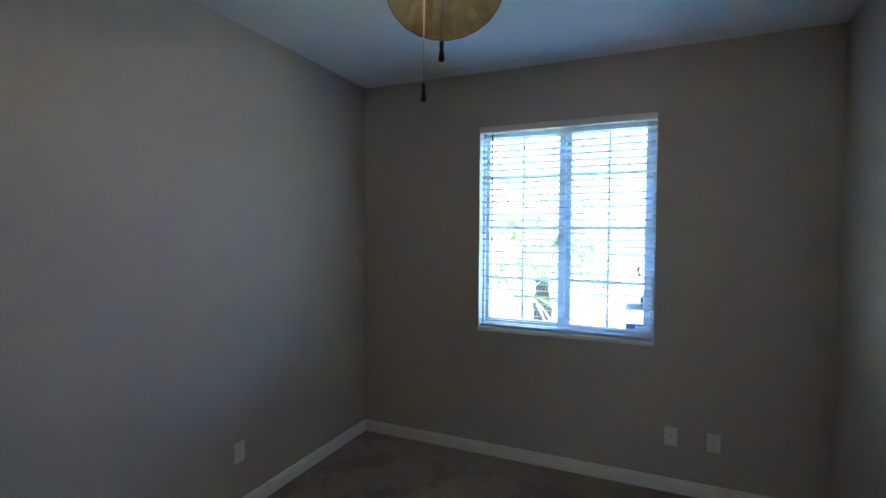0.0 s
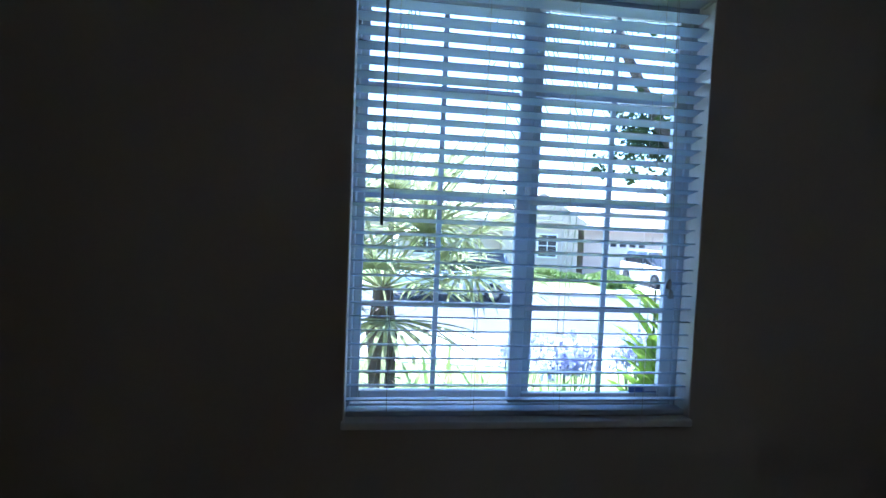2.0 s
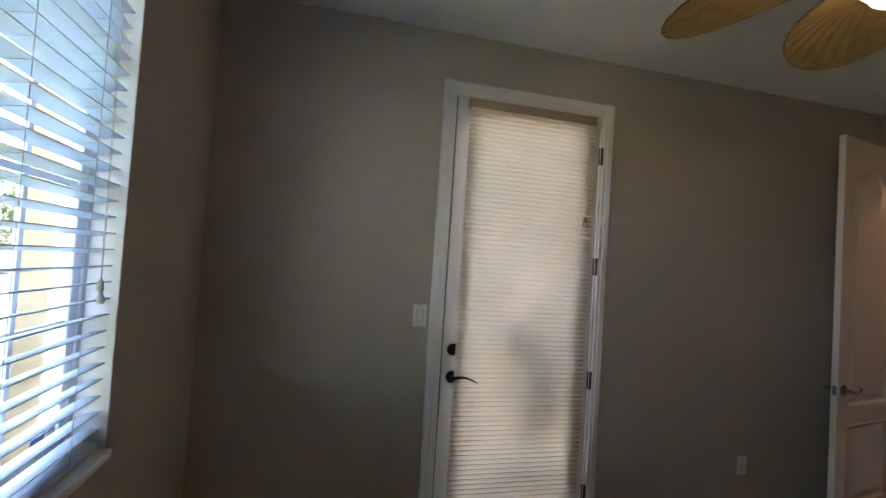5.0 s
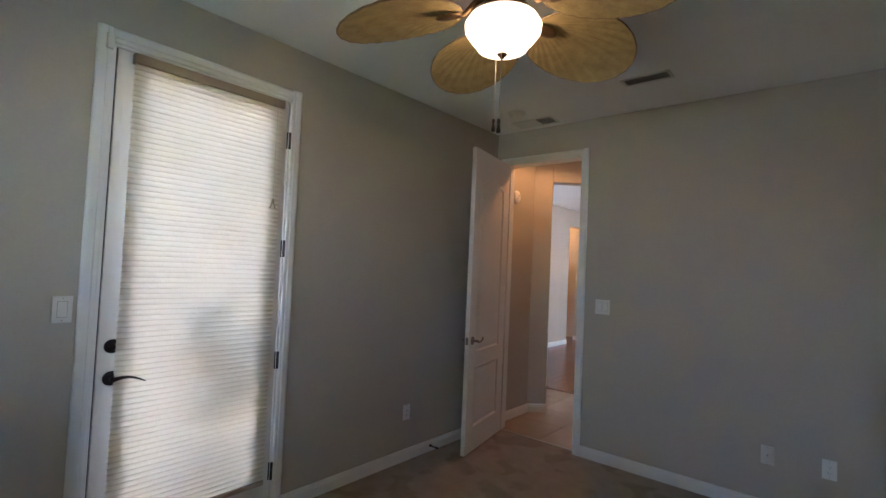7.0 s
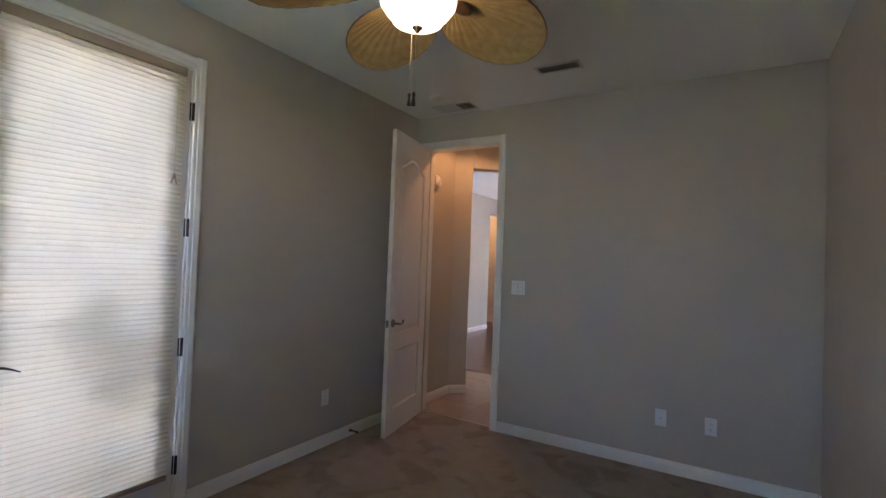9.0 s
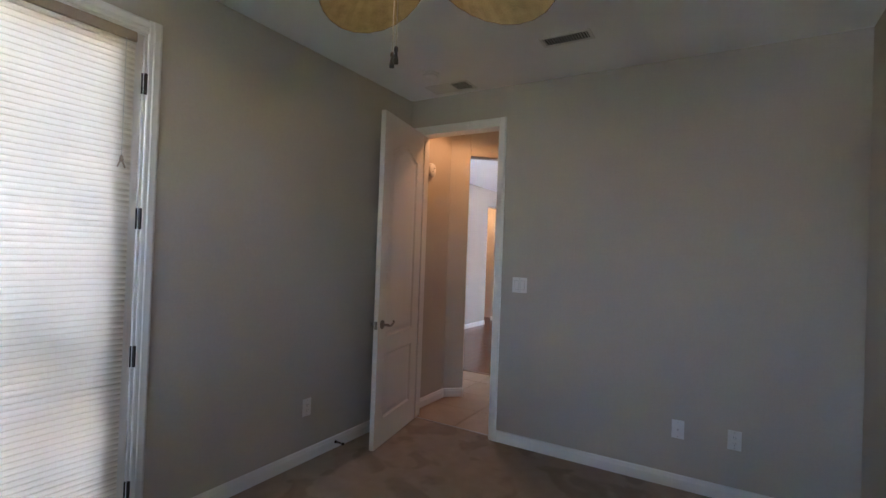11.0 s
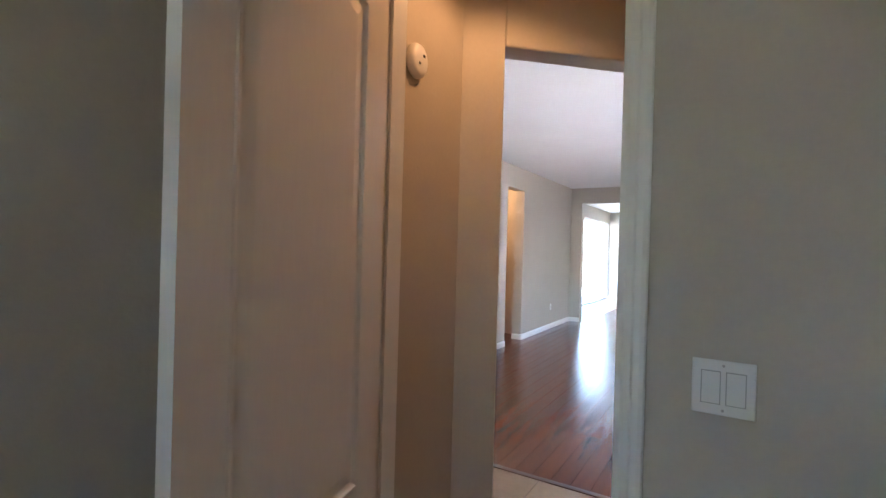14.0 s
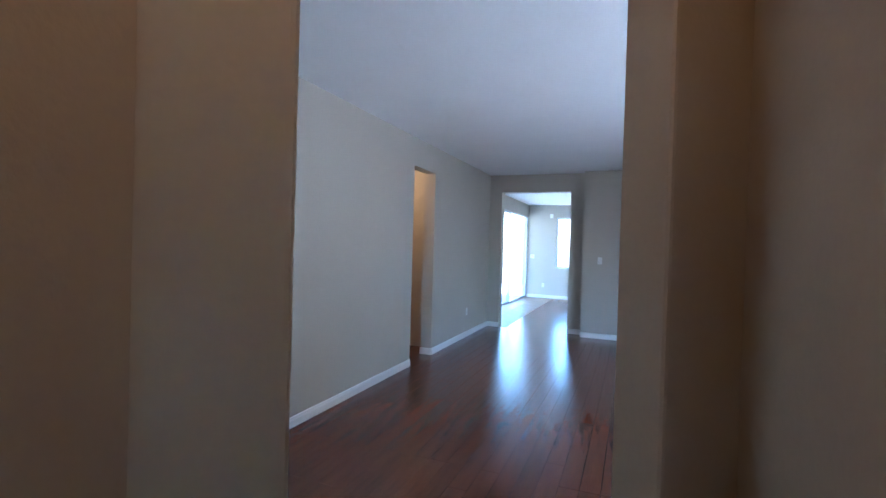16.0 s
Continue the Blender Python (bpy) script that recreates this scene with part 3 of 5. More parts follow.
lathe(bm, [(0.032, 0.0), (0.032, 0.006), (0.029, 0.012), (0.012, 0.016), (0.010, 0.026), (0.002, 0.028)], Matrix.Translation((QX, 2.853, 1.054)) @ pose(0, 0, 0, 0, -90, 0), 28)
part("deadbolt", bm, M_BRONZE, pd, "dark bronze round deadbolt", smooth=True)
lever_handle(pd, (QX, 2.850, 0.908), (-1, 0, 0), (0, -1, 0), M_BRONZE, False)
for z in (0.25, 0.892, 1.548, 2.193):
    bm = bmesh.new()
    rod(bm, (XE - 0.004, QY0 - 0.012, z - 0.05), (XE - 0.004, QY0 - 0.012, z + 0.05), 0.008)
    box(bm, XE + 0.002, QY0 - 0.020, z - 0.05, XE + 0.006, QY0 + 0.004, z + 0.05)
    part("hinge", bm, M_BRONZE, pd, "dark bronze hinge")

shade = thing("cellular_shade", "cream cellular shade glowing over the patio door", "window shade")
SYA, SYB, SXF = 2.082, 2.846, XE - 0.022
bm = boxes((SXF - 0.012, SYA - 0.004, 2.365, QX - 0.001, SYB + 0.004, 2.412))
bevel(bm, 0.004)
part("headrail", bm, M_RAIL, shade, "tan headrail")
bm = boxes((SXF - 0.010, SYA, 0.196, SXF + 0.016, SYB, 0.223))
bevel(bm, 0.004)
part("bottom_rail", bm, M_RAIL, shade, "tan bottom rail")
bm = bmesh.new()
CELLS = 84
prev = None
for k in range(CELLS * 4 + 1):
    z = 2.366 - (2.366 - 0.222) * (k // 4 + (0.0, 0.10, 0.5, 0.90)[k % 4]) / CELLS
    x = SXF + 0.008 - 0.0125 * (0.0, 0.82, 1.0, 0.82)[k % 4]
    cur = [bm.verts.new((x, y, z)) for y in (SYA, SYB)]
    if prev:
        bm.faces.new((prev[0], prev[1], cur[1], cur[0]))
    prev = cur
fab = part("pleated_fabric", bm, M_SHADE, shade)
bm = bmesh.new()
for k in range(1, CELLS):
    z = 2.366 - (2.366 - 0.222) * k / CELLS
    box(bm, SXF + 0.0015, SYA, z - 0.0010, SXF + 0.0095, SYB, z + 0.0010)
part("cell_seam", bm, M_SEAM, shade, "glued seams between the cells")
md = fab.modifiers.new("thickness", "SOLIDIFY")
md.thickness, md.offset = 0.0006, 1.0
bm = bmesh.new()
rod(bm, (SXF - 0.018, 2.128, 1.83), (SXF - 0.018, 2.128, 2.37), 0.0012, seg=6)
part("cord", bm, M_CORD, shade)
bm = bmesh.new()
lathe(bm, [(0.002, 0.03), (0.006, 0.022), (0.009, 0.006), (0.007, 0.0)], pose(SXF - 0.018, 2.128, 1.80), 12)
tube(bm, [(SXF - 0.018, 2.128, 1.812), (SXF - 0.018, 2.118, 1.79), (SXF - 0.018, 2.112, 1.772)], 0.0035, 6)
tube(bm, [(SXF - 0.018, 2.128, 1.812), (SXF - 0.018, 2.138, 1.79), (SXF - 0.018, 2.144, 1.774)], 0.0035, 6)
part("tassel", bm, M_RAIL, shade, smooth=True)


# window: vinyl slider with grids
win = thing("window_1", "white vinyl sliding window with grids between the panes", "window", kind="structure")
FYA, FYB = YN + 0.085, YN + 0.155
def ring(y0, y1, x0, x1, z0, z1, w, wb=None):
    wb = wb or w
    return boxes((x0, y0, z0, x0 + w, y1, z1), (x1 - w, y0, z0, x1, y1, z1), (x0 + w, y0, z0, x1 - w, y1, z0 + wb), (x0 + w, y0, z1 - w, x1 - w, y1, z1))
bm = ring(FYA, FYB, WX0 - 0.012, WX1 + 0.004, WZ0 + 0.001, WZ1 - 0.001, 0.028)
bevel(bm, 0.003, 1)
part("window_frame", bm, M_VINYL, win)
MX = -0.262
for x0, x1, y0, y1 in ((WX0 - 0.006, -0.214, FYA + 0.036, FYA + 0.062), (-0.298, WX1 - 0.018, FYA + 0.006, FYA + 0.032)):
    bm = ring(y0, y1, x0, x1, WZ0 + 0.012, WZ1 - 0.03, 0.048)
    bevel(bm, 0.003, 1)
    sash = part("sash", bm, M_VINYL, win)
    yc = (y0 + y1) / 2
    bm = boxes((x0 + 0.036, yc - 0.002, WZ0 + 0.048, x1 - 0.036, yc + 0.002, WZ1 - 0.066))
    p = part("pane", bm, M_GLASS, sash)
    p.visible_shadow = False
    xm = -0.556 if x0 < -0.5 else 0.034
    bm = boxes((xm - 0.0085, yc - 0.006, WZ0 + 0.052, xm + 0.0085, yc + 0.006, WZ1 - 0.07))
    part("grid_bar", bm, M_VINYL, sash)
    for z in (1.282, 1.648, 2.014):
        for a, b in ((x0 + 0.04, xm - 0.0085), (xm + 0.0085, x1 - 0.04)):
            bm = boxes((a, yc - 0.006, z - 0.0085, b, yc + 0.006, z + 0.0085))
            part("grid_bar", bm, M_VINYL, sash)
bm = boxes((MX - 0.012, FYA - 0.008, 1.655, MX + 0.008, FYA + 0.006, 1.715), (MX - 0.006, FYA - 0.018, 1.668, MX + 0.002, FYA - 0.008, 1.695))
bevel(bm, 0.002, 1)
part("latch", bm, M_PLATE, win)
bm = boxes((WX0 - 0.004, YN - 0.014, WZ0 - 0.021, WX1 + 0.004, FYA - 0.002, WZ0 + 0.005))
bevel(bm, 0.006, 2)
part("window_sill", bm, M_TRIM, win, "white painted sill board")
part("reveal_lining", boxes((WX0, YN + 0.002, WZ0 + 0.005, WX0 + 0.004, FYA - 0.001, WZ1 - 0.004), (WX1 - 0.004, YN + 0.002, WZ0 + 0.005, WX1, FYA - 0.001, WZ1 - 0.004), (WX0, YN + 0.002, WZ1 - 0.004, WX1, FYA - 0.001, WZ1)), M_TRIM, win, "white painted window return")
st = thing("alarm_sticker", "small blue and white alarm sticker on the window glass", "sticker")
part("backing", boxes((0.150, FYA + 0.0145, 0.981, 0.262, FYA + 0.0165, 1.015)), M_STICKER, st)
part("print_bar", boxes((0.210, FYA + 0.0125, 0.989, 0.256, FYA + 0.0142, 1.009)), M_WHITE, st)

# blind
blind = thing("venetian_blind", "white faux-wood venetian blind, lowered with its slats open", "window blind")
BY = YN + 0.045
bm = boxes((WX0 + 0.006, YN - 0.012, 2.326, WX1 - 0.006, YN + 0.004, 2.366), (WX0 + 0.006, YN + 0.004, 2.326, WX0 + 0.014, YN + 0.06, 2.366), (WX1 - 0.014, YN + 0.004, 2.326, WX1 - 0.006, YN + 0.06, 2.366))
bevel(bm, 0.004, 2)
part("valance", bm, M_TRIM, blind)
part("headrail", boxes((WX0 + 0.014, YN + 0.018, 2.335, WX1 - 0.014, YN + 0.072, 2.366)), M_VINYL, blind)
bm = bmesh.new()
SL = 6
rows = []
for k in range(SL + 1):
    u = -0.025 + 0.050 * k / SL
    crown = 0.0022 * (1 - (u / 0.025) ** 2)
    rows.append((u, crown))
top = [[bm.verts.new((x, u, c + 0.0014)) for u, c in rows] for x in (WX0 + 0.008, WX1 - 0.008)]
bot = [[bm.verts.new((x, u, c - 0.0014)) for u, c in rows] for x in (WX0 + 0.008, WX1 - 0.008)]
for k in range(SL):
    bm.faces.new((top[0][k], top[1][k], top[1][k + 1], top[0][k + 1]))
    bm.faces.new((bot[0][k], bot[0][k + 1], bot[1][k + 1], bot[1][k]))
for k in (0, SL):
    bm.faces.new((top[0][k], top[1][k], bot[1][k], bot[0][k]))
for e in (0, 1):
    bm.faces.new(top[e] + bot[e][::-1])
slat = part("slat", bm, M_SLAT_SKYLIT, blind)
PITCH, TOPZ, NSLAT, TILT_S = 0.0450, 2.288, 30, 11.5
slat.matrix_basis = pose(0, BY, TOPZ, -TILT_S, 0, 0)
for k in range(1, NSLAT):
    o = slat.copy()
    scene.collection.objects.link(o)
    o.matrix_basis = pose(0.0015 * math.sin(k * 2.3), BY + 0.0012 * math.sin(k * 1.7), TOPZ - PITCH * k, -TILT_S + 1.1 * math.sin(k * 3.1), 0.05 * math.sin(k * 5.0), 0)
ZBOT = TOPZ - PITCH * NSLAT
bm = boxes((WX0 + 0.008, BY - 0.026, ZBOT - 0.004, WX1 - 0.008, BY + 0.026, ZBOT + 0.014))
bevel(bm, 0.005, 2)
part("bottom_rail", bm, M_SLAT_SKYLIT, blind)
for x in (-0.713, -0.430, -0.138, 0.158):
    for y in (BY - 0.027, BY + 0.027):
        bm = bmesh.new()
        rod(bm, (x, y, ZBOT), (x, y, 2.340), 0.0009, seg=5)
        part("ladder_cord", bm, M_CORD, blind)
    bm = bmesh.new()
    rod(bm, (x, BY - 0.027, 0.001), (x, BY + 0.027, -0.0075), 0.0007, seg=4)
    rung = part("ladder_rung", bm, M_CORD, blind)
    rung.location.z = TOPZ
    for k in range(1, NSLAT):
        o = rung.copy()
        scene.collection.objects.link(o)
        o.location.z = TOPZ - PITCH * k
bm = bmesh.new()
rod(bm, (-0.755, YN + 0.006, 2.31), (-0.749, YN - 0.002, 1.548), 0.0052, seg=8)
rod(bm, (-0.755, YN + 0.006, 2.305), (-0.755, YN + 0.02, 2.34), 0.002, seg=6)
part("tilt_wand", bm, M_WAND, blind, "dark brown tilt wand", smooth=True)
for dx in (-0.002, 0.003):
    bm = bmesh.new()
    tube(bm, [(0.190 + dx, YN + 0.008, 2.335), (0.208 + dx * 2, YN + 0.010, 1.9), (0.224 + dx, YN + 0.012, 1.40)], 0.001, 5)
    part("lift_cord", bm, M_CORD, blind)
bm = bmesh.new()
lathe(bm, [(0.002, 0.034), (0.006, 0.026), (0.010, 0.008), (0.008, 0.0)], pose(0.220, YN + 0.012, 1.372, 0, 12, 0), 12)
lathe(bm, [(0.002, 0.034), (0.006, 0.026), (0.010, 0.008), (0.008, 0.0)], pose(0.233, YN + 0.012, 1.340, 0, -8, 0), 12)
part("tassel", bm, M_CORD, blind, smooth=True)


# wall plates
def plate(name, label, at, out, kind):
    """An outlet, switch or jack plate. out: from the wall."""
    ang = math.degrees(math.atan2(out[1], out[0])) + 90
    t = thing(name, label, "switch" if kind.startswith("switch") else "outlet", pose(*at, 0, 0, ang))
    w = 0.117 if kind == "switch2" else 0.072
    bm = boxes((-w / 2, -0.006, -0.058, w / 2, 0.0, 0.058))
    bevel(bm, 0.003, 2)
    part("cover_plate", bm, M_PLATE, t)
    if kind.startswith("switch"):
        for x in ((-0.023, 0.023) if kind == "switch2" else (0.0,)):
            bm = boxes((x - 0.0165, -0.0085, -0.033, x + 0.0165, -0.0055, 0.033))
            for v in bm.verts:
                if v.co.z > 0 and v.co.y < -0.007:
                    v.co.y += 0.002
            rk = part("rocker", bm, M_PLATE, t)
            # grey strip draws the line of shade round the rocker
            part("reveal", boxes((x - 0.0185, -0.0065, -0.0352, x + 0.0185, -0.0058, 0.0352)), M_GAP, rk)
    elif kind == "outlet":
        bm = boxes((-0.0165, -0.0078, -0.033, 0.0165, -0.0055, 0.033))
        part("receptacle", bm, M_PLATE, t)
        for z in (0.018, -0.018):
            bm = boxes((-0.0075, -0.0082, z - 0.004, -0.0055, -0.0076, z + 0.005), (0.0055, -0.0082, z - 0.004, 0.0075, -0.0076, z + 0.005), (-0.002, -0.0082, z - 0.012, 0.002, -0.0076, z - 0.008))
            part("slots", bm, M_DARKSLOT, t)
    else:
        bm = bmesh.new()
        lathe(bm, [(0.005, 0.0), (0.005, 0.010), (0.0015, 0.011)], pose(0, -0.0055, 0, 90, 0, 0), 12)
        part("jack", bm, M_STEEL, t, smooth=True)
    for z in ((0.047, -0.047)):
        bm = bmesh.new()
        lathe(bm, [(0.003, 0.0), (0.003, 0.0008)], pose(0, -0.006, z, 90, 0, 0), 8)
        part("screw", bm, M_STEEL, t)
    return t


plate("light_switch", "white two-rocker light switch beside the bedroom door", (0.181, YS, 1.218), (0, 1), "switch2")
plate("light_switch", "white rocker switch beside the patio door", (XE, 3.046, 1.230), (-1, 0), "switch1")
plate("wall_outlet", "white outlet low on the window wall", (0.665, YN, 0.350), (0, -1), "outlet")
plate("wall_jack", "white cable jack plate low on the window wall", (0.430, YN, 0.351), (0, -1), "jack")
plate("wall_outlet", "white outlet low on the plain wall", (XW, 2.82, 0.36), (1, 0), "outlet")
plate("wall_outlet", "white outlet low beside the patio door", (XE, 0.911, 0.364), (-1, 0), "outlet")
plate("wall_jack", "white cable jack plate low on the doorway wall", (-0.925, YS, 0.372), (0, 1), "jack")
plate("wall_outlet", "white outlet low on the doorway wall", (-1.233, YS, 0.372), (0, 1), "outlet")
plate("light_switch", "white switch on the far living room wall", (1.137, LY0 + 0.22, 1.30), (0, 1), "switch1")
plate("wall_outlet", "white outlet on the living room wall", (LX1, -7.81, 0.41), (-1, 0), "outlet")
plate("light_switch", "white switch on the far room wall", (3.40, FY0, 1.21), (0, 1), "switch2")
plate("wall_outlet", "white outlet on the far room wall", (3.06, FY0, 0.37), (0, 1), "outlet")
bx = thing("alarm_sensor", "small white sensor box high on the far wall", "sensor", pose(2.863, FY0, 2.40))
bm = boxes((-0.045, 0, -0.06, 0.045, 0.045, 0.06))
bevel(bm, 0.01, 2)
part("housing", bm, M_PLATE, bx)

# unseen downlight ring, added as a fixture for the assumed hall lamp
dl = thing("hall_lamp_ring", "unseen downlight ring, added as a fixture for the hall lamp", "ceiling light", pose(0.80, -0.66, ZC, 180, 0, 0))
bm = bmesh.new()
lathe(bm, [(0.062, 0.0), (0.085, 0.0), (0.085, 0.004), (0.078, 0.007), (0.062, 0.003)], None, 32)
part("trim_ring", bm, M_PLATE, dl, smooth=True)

# contact sensor at the top of the patio door
cs = thing("door_contact", "small white alarm contact at the top of the patio door", "sensor")
bm = boxes((QX - 0.012, 2.800, 2.362, QX, 2.822, 2.408))
bevel(bm, 0.002, 1)
part("magnet", bm, M_PLATE, cs)
bm = boxes((XE - 0.034, 2.934, 2.395, XE - 0.016, 2.962, 2.465))
bevel(bm, 0.003, 1)
part("switch_box", bm, M_PLATE, cs)

# hall alarm on the east wall, near the doorway
det = thing("hall_alarm", "rounded white alarm box on the hall wall", "alarm", pose(HX1, -0.52, 2.212, 0, -90, 0))
bm = bmesh.new()
lathe(bm, [(0.058, 0.0), (0.066, 0.006), (0.067, 0.018), (0.060, 0.030), (0.045, 0.037), (0.002, 0.040)], Matrix.Diagonal((1.0, 0.88, 1.0, 1.0)), 36)
part("housing", bm, M_PLATE, det, smooth=True)
part("mark", boxes((0.012, -0.02, 0.036, 0.022, -0.006, 0.0405)), M_DARKSLOT, det)
part("mark", boxes((-0.02, 0.01, 0.036, -0.012, 0.018, 0.0405)), M_DARKSLOT, det)
sd = thing("smoke_detector", "round white smoke detector on the ceiling", "smoke detector", pose(0.755, 0.29, ZC, 180, 0, 0))
bm = bmesh.new()
lathe(bm, [(0.068, 0.0), (0.068, 0.010), (0.060, 0.014)], None, 36)
part("base", bm, M_PLATE, sd, smooth=False)
bm = bmesh.new()
lathe(bm, [(0.058, 0.0135), (0.058, 0.030), (0.050, 0.042), (0.030, 0.046), (0.002, 0.047)], None, 36)
part("cover", bm, M_PLATE, sd, smooth=True)


def ceiling_vent(label, x0, y0, x1, y1, split):
    """A stamped ceiling grille: rim, dark sheet for the shaded inside, blades; split keeps part of it a plain flap."""
    t = thing("ceiling_vent", label, "air vent")
    z = ZC
    w = 0.022
    bm = boxes((x0, y0, z - 0.006, x1, y0 + w, z), (x0, y1 - w, z - 0.006, x1, y1, z), (x0, y0 + w, z - 0.006, x0 + w, y1 - w, z), (x1 - w, y0 + w, z - 0.006, x1, y1 - w, z))
    bevel(bm, 0.002, 1)
    part("frame", bm, M_VENT, t)
    # no opening here: a dark sheet gives the shade behind the vanes
    part("duct", boxes((x0 + w, y0 + w, z - 0.0012, x1 - w, y1 - w, z - 0.0002)), M_DARKSLOT, t)
    a = x0 + w
    b = x1 - w
    if split:
        cut = x0 + w + (x1 - x0 - 2 * w) * split
        part("flap", boxes((cut, y0 + w, z - 0.005, x1 - w, y1 - w, z - 0.0015)), M_VENT, t)
        b = cut
    n = int((b - a) / 0.016)
    for k in range(n):
        bm = bmesh.new()
        box(bm, -0.0008, y0 + w, -0.006, 0.0008, y1 - w, 0.006, m=pose(a + (k + 0.5) * (b - a) / n, 0, z - 0.006, 0, 48, 0))
        part("vane", bm, M_VENT, t)
    return t


ceiling_vent("white slatted air vent on the ceiling", -0.455, 0.350, -0.145, 0.485, 0)
ceiling_vent("white return vent near the doorway, half slatted", 0.565, -0.11, 0.945, 0.08, 0.40)

# far room slider and window, and the living room's assumed unseen window
sl = thing("window_2", "wide bright sliding glass door of the far room", "sliding door", kind="structure")
for y0, y1, xo in ((GY0, (GY0 + GY1) / 2 + 0.03, 0.04), ((GY0 + GY1) / 2 - 0.03, GY1, 0.09)):
    bm = boxes((FX1 + xo, y0, 0.0, FX1 + xo + 0.04, y0 + 0.035, GZ), (FX1 + xo, y1 - 0.035, 0.0, FX1 + xo + 0.04, y1, GZ), (FX1 + xo, y0 + 0.035, 0.0, FX1 + xo + 0.04, y1 - 0.035, 0.05), (FX1 + xo, y0 + 0.035, GZ - 0.04, FX1 + xo + 0.04, y1 - 0.035, GZ))
    fr = part("window_frame", bm, M_VINYL, sl)
    p = part("pane", boxes((FX1 + xo + 0.018, y0 + 0.030, 0.045, FX1 + xo + 0.022, y1 - 0.030, GZ - 0.035)), M_GLASS, fr)
    p.visible_shadow = False
w3 = thing("window_3", "bright window of the far room with a pale blind", "window", kind="structure")
bm = boxes((BX0, FY0 - 0.10, BZ0, BX0 + 0.05, FY0 - 0.05, BZ1), (BX1 - 0.05, FY0 - 0.10, BZ0, BX1, FY0 - 0.05, BZ1), (BX0 + 0.05, FY0 - 0.10, BZ0, BX1 - 0.05, FY0 - 0.05, BZ0 + 0.05), (BX0 + 0.05, FY0 - 0.10, BZ1 - 0.05, BX1 - 0.05, FY0 - 0.05, BZ1))
part("window_frame", bm, M_VINYL, w3)
p = part("pane", boxes((BX0 + 0.05, FY0 - 0.078, BZ0 + 0.05, BX1 - 0.05, FY0 - 0.074, BZ1 - 0.05)), M_GLASS, w3)
p.visible_shadow = False
w4 = thing("window_4", "assumed living room window out of sight, sized for the room's daylight", "window", kind="structure")
bm = boxes((LX0 - 0.10, LWY0, LWZ0, LX0 - 0.05, LWY0 + 0.05, LWZ1), (LX0 - 0.10, LWY1 - 0.05, LWZ0, LX0 - 0.05, LWY1, LWZ1), (LX0 - 0.10, LWY0 + 0.05, LWZ0, LX0 - 0.05, LWY1 - 0.05, LWZ0 + 0.05), (LX0 - 0.10, LWY0 + 0.05, LWZ1 - 0.05, LX0 - 0.05, LWY1 - 0.05, LWZ1))
part("window_frame", bm, M_VINYL, w4)

# assumed roof over the house; its overhangs are sized to block sun and sky
setting("house_roof", boxes((-2.7, -15.0, LZ + 0.22, FX1 + 0.5, -0.8, LZ + 0.34), (FX1 + 0.5, -15.0, LZ + 0.22, FX1 + 3.4, -9.2, LZ + 0.34), (XW - OUT - 0.5, -0.8, LZ + 0.22, XE + OUT + 0.35, YN + OUT + 0.72, LZ + 0.34)), M_STUCCO, "assumed flat stucco soffit and roof, overhangs sized to shade the openings", "roof")
setting("porch_wall", boxes((XE + OUT - 0.02, YN + OUT, -0.5, XE + OUT + 0.2, 4.93, 3.0)), M_STUCCO, "tan stucco wing wall beside the window", "wall")


# ceiling fan with five woven leaf blades and a lit bowl
FAN = (-0.272, 2.035)
fan = thing("ceiling_fan", "ceiling fan with woven palm-leaf blades and a lit glass bowl", "ceiling fan", pose(FAN[0], FAN[1], 0))
bm = bmesh.new()
lathe(bm, [(0.065, ZC), (0.065, ZC - 0.02), (0.045, ZC - 0.045), (0.016, ZC - 0.05)], None, 32)
part("canopy", bm, M_FANMETAL, fan, smooth=True)
bm = bmesh.new()
lathe(bm, [(0.03, ZC - 0.05), (0.09, ZC - 0.06), (0.115, ZC - 0.09), (0.118, ZC - 0.16), (0.10, ZC - 0.20), (0.075, ZC - 0.22), (0.07, ZC - 0.26)], None, 40)
part("motor_housing", bm, M_FANMETAL, fan, smooth=True)
GZT = 2.475
bm = bmesh.new()
lathe(bm, [(0.06, GZT + 0.03), (0.10, GZT + 0.02), (0.105, GZT), (0.10, GZT - 0.006)], None, 40)
part("light_kit", bm, M_FANMETAL, fan, smooth=True)
bm = bmesh.new()
lathe(bm, [(0.100, GZT - 0.004), (0.135, GZT - 0.02), (0.150, GZT - 0.045), (0.147, GZT - 0.070), (0.122, GZT - 0.105), (0.108, GZT - 0.118), (0.098, GZT - 0.135), (0.06, GZT - 0.152), (0.012, GZT - 0.157)], None, 48)
globe = part("glass_bowl", bm, M_GLOBE, fan, "lit frosted glass bowl", smooth=True)
globe.visible_shadow = False
bm = bmesh.new()
lathe(bm, [(0.020, GZT - 0.155), (0.019, GZT - 0.160), (0.009, GZT - 0.164), (0.010, GZT - 0.170), (0.003, GZT - 0.177)], None, 20)
part("finial", bm, M_FANMETAL, fan, smooth=True)
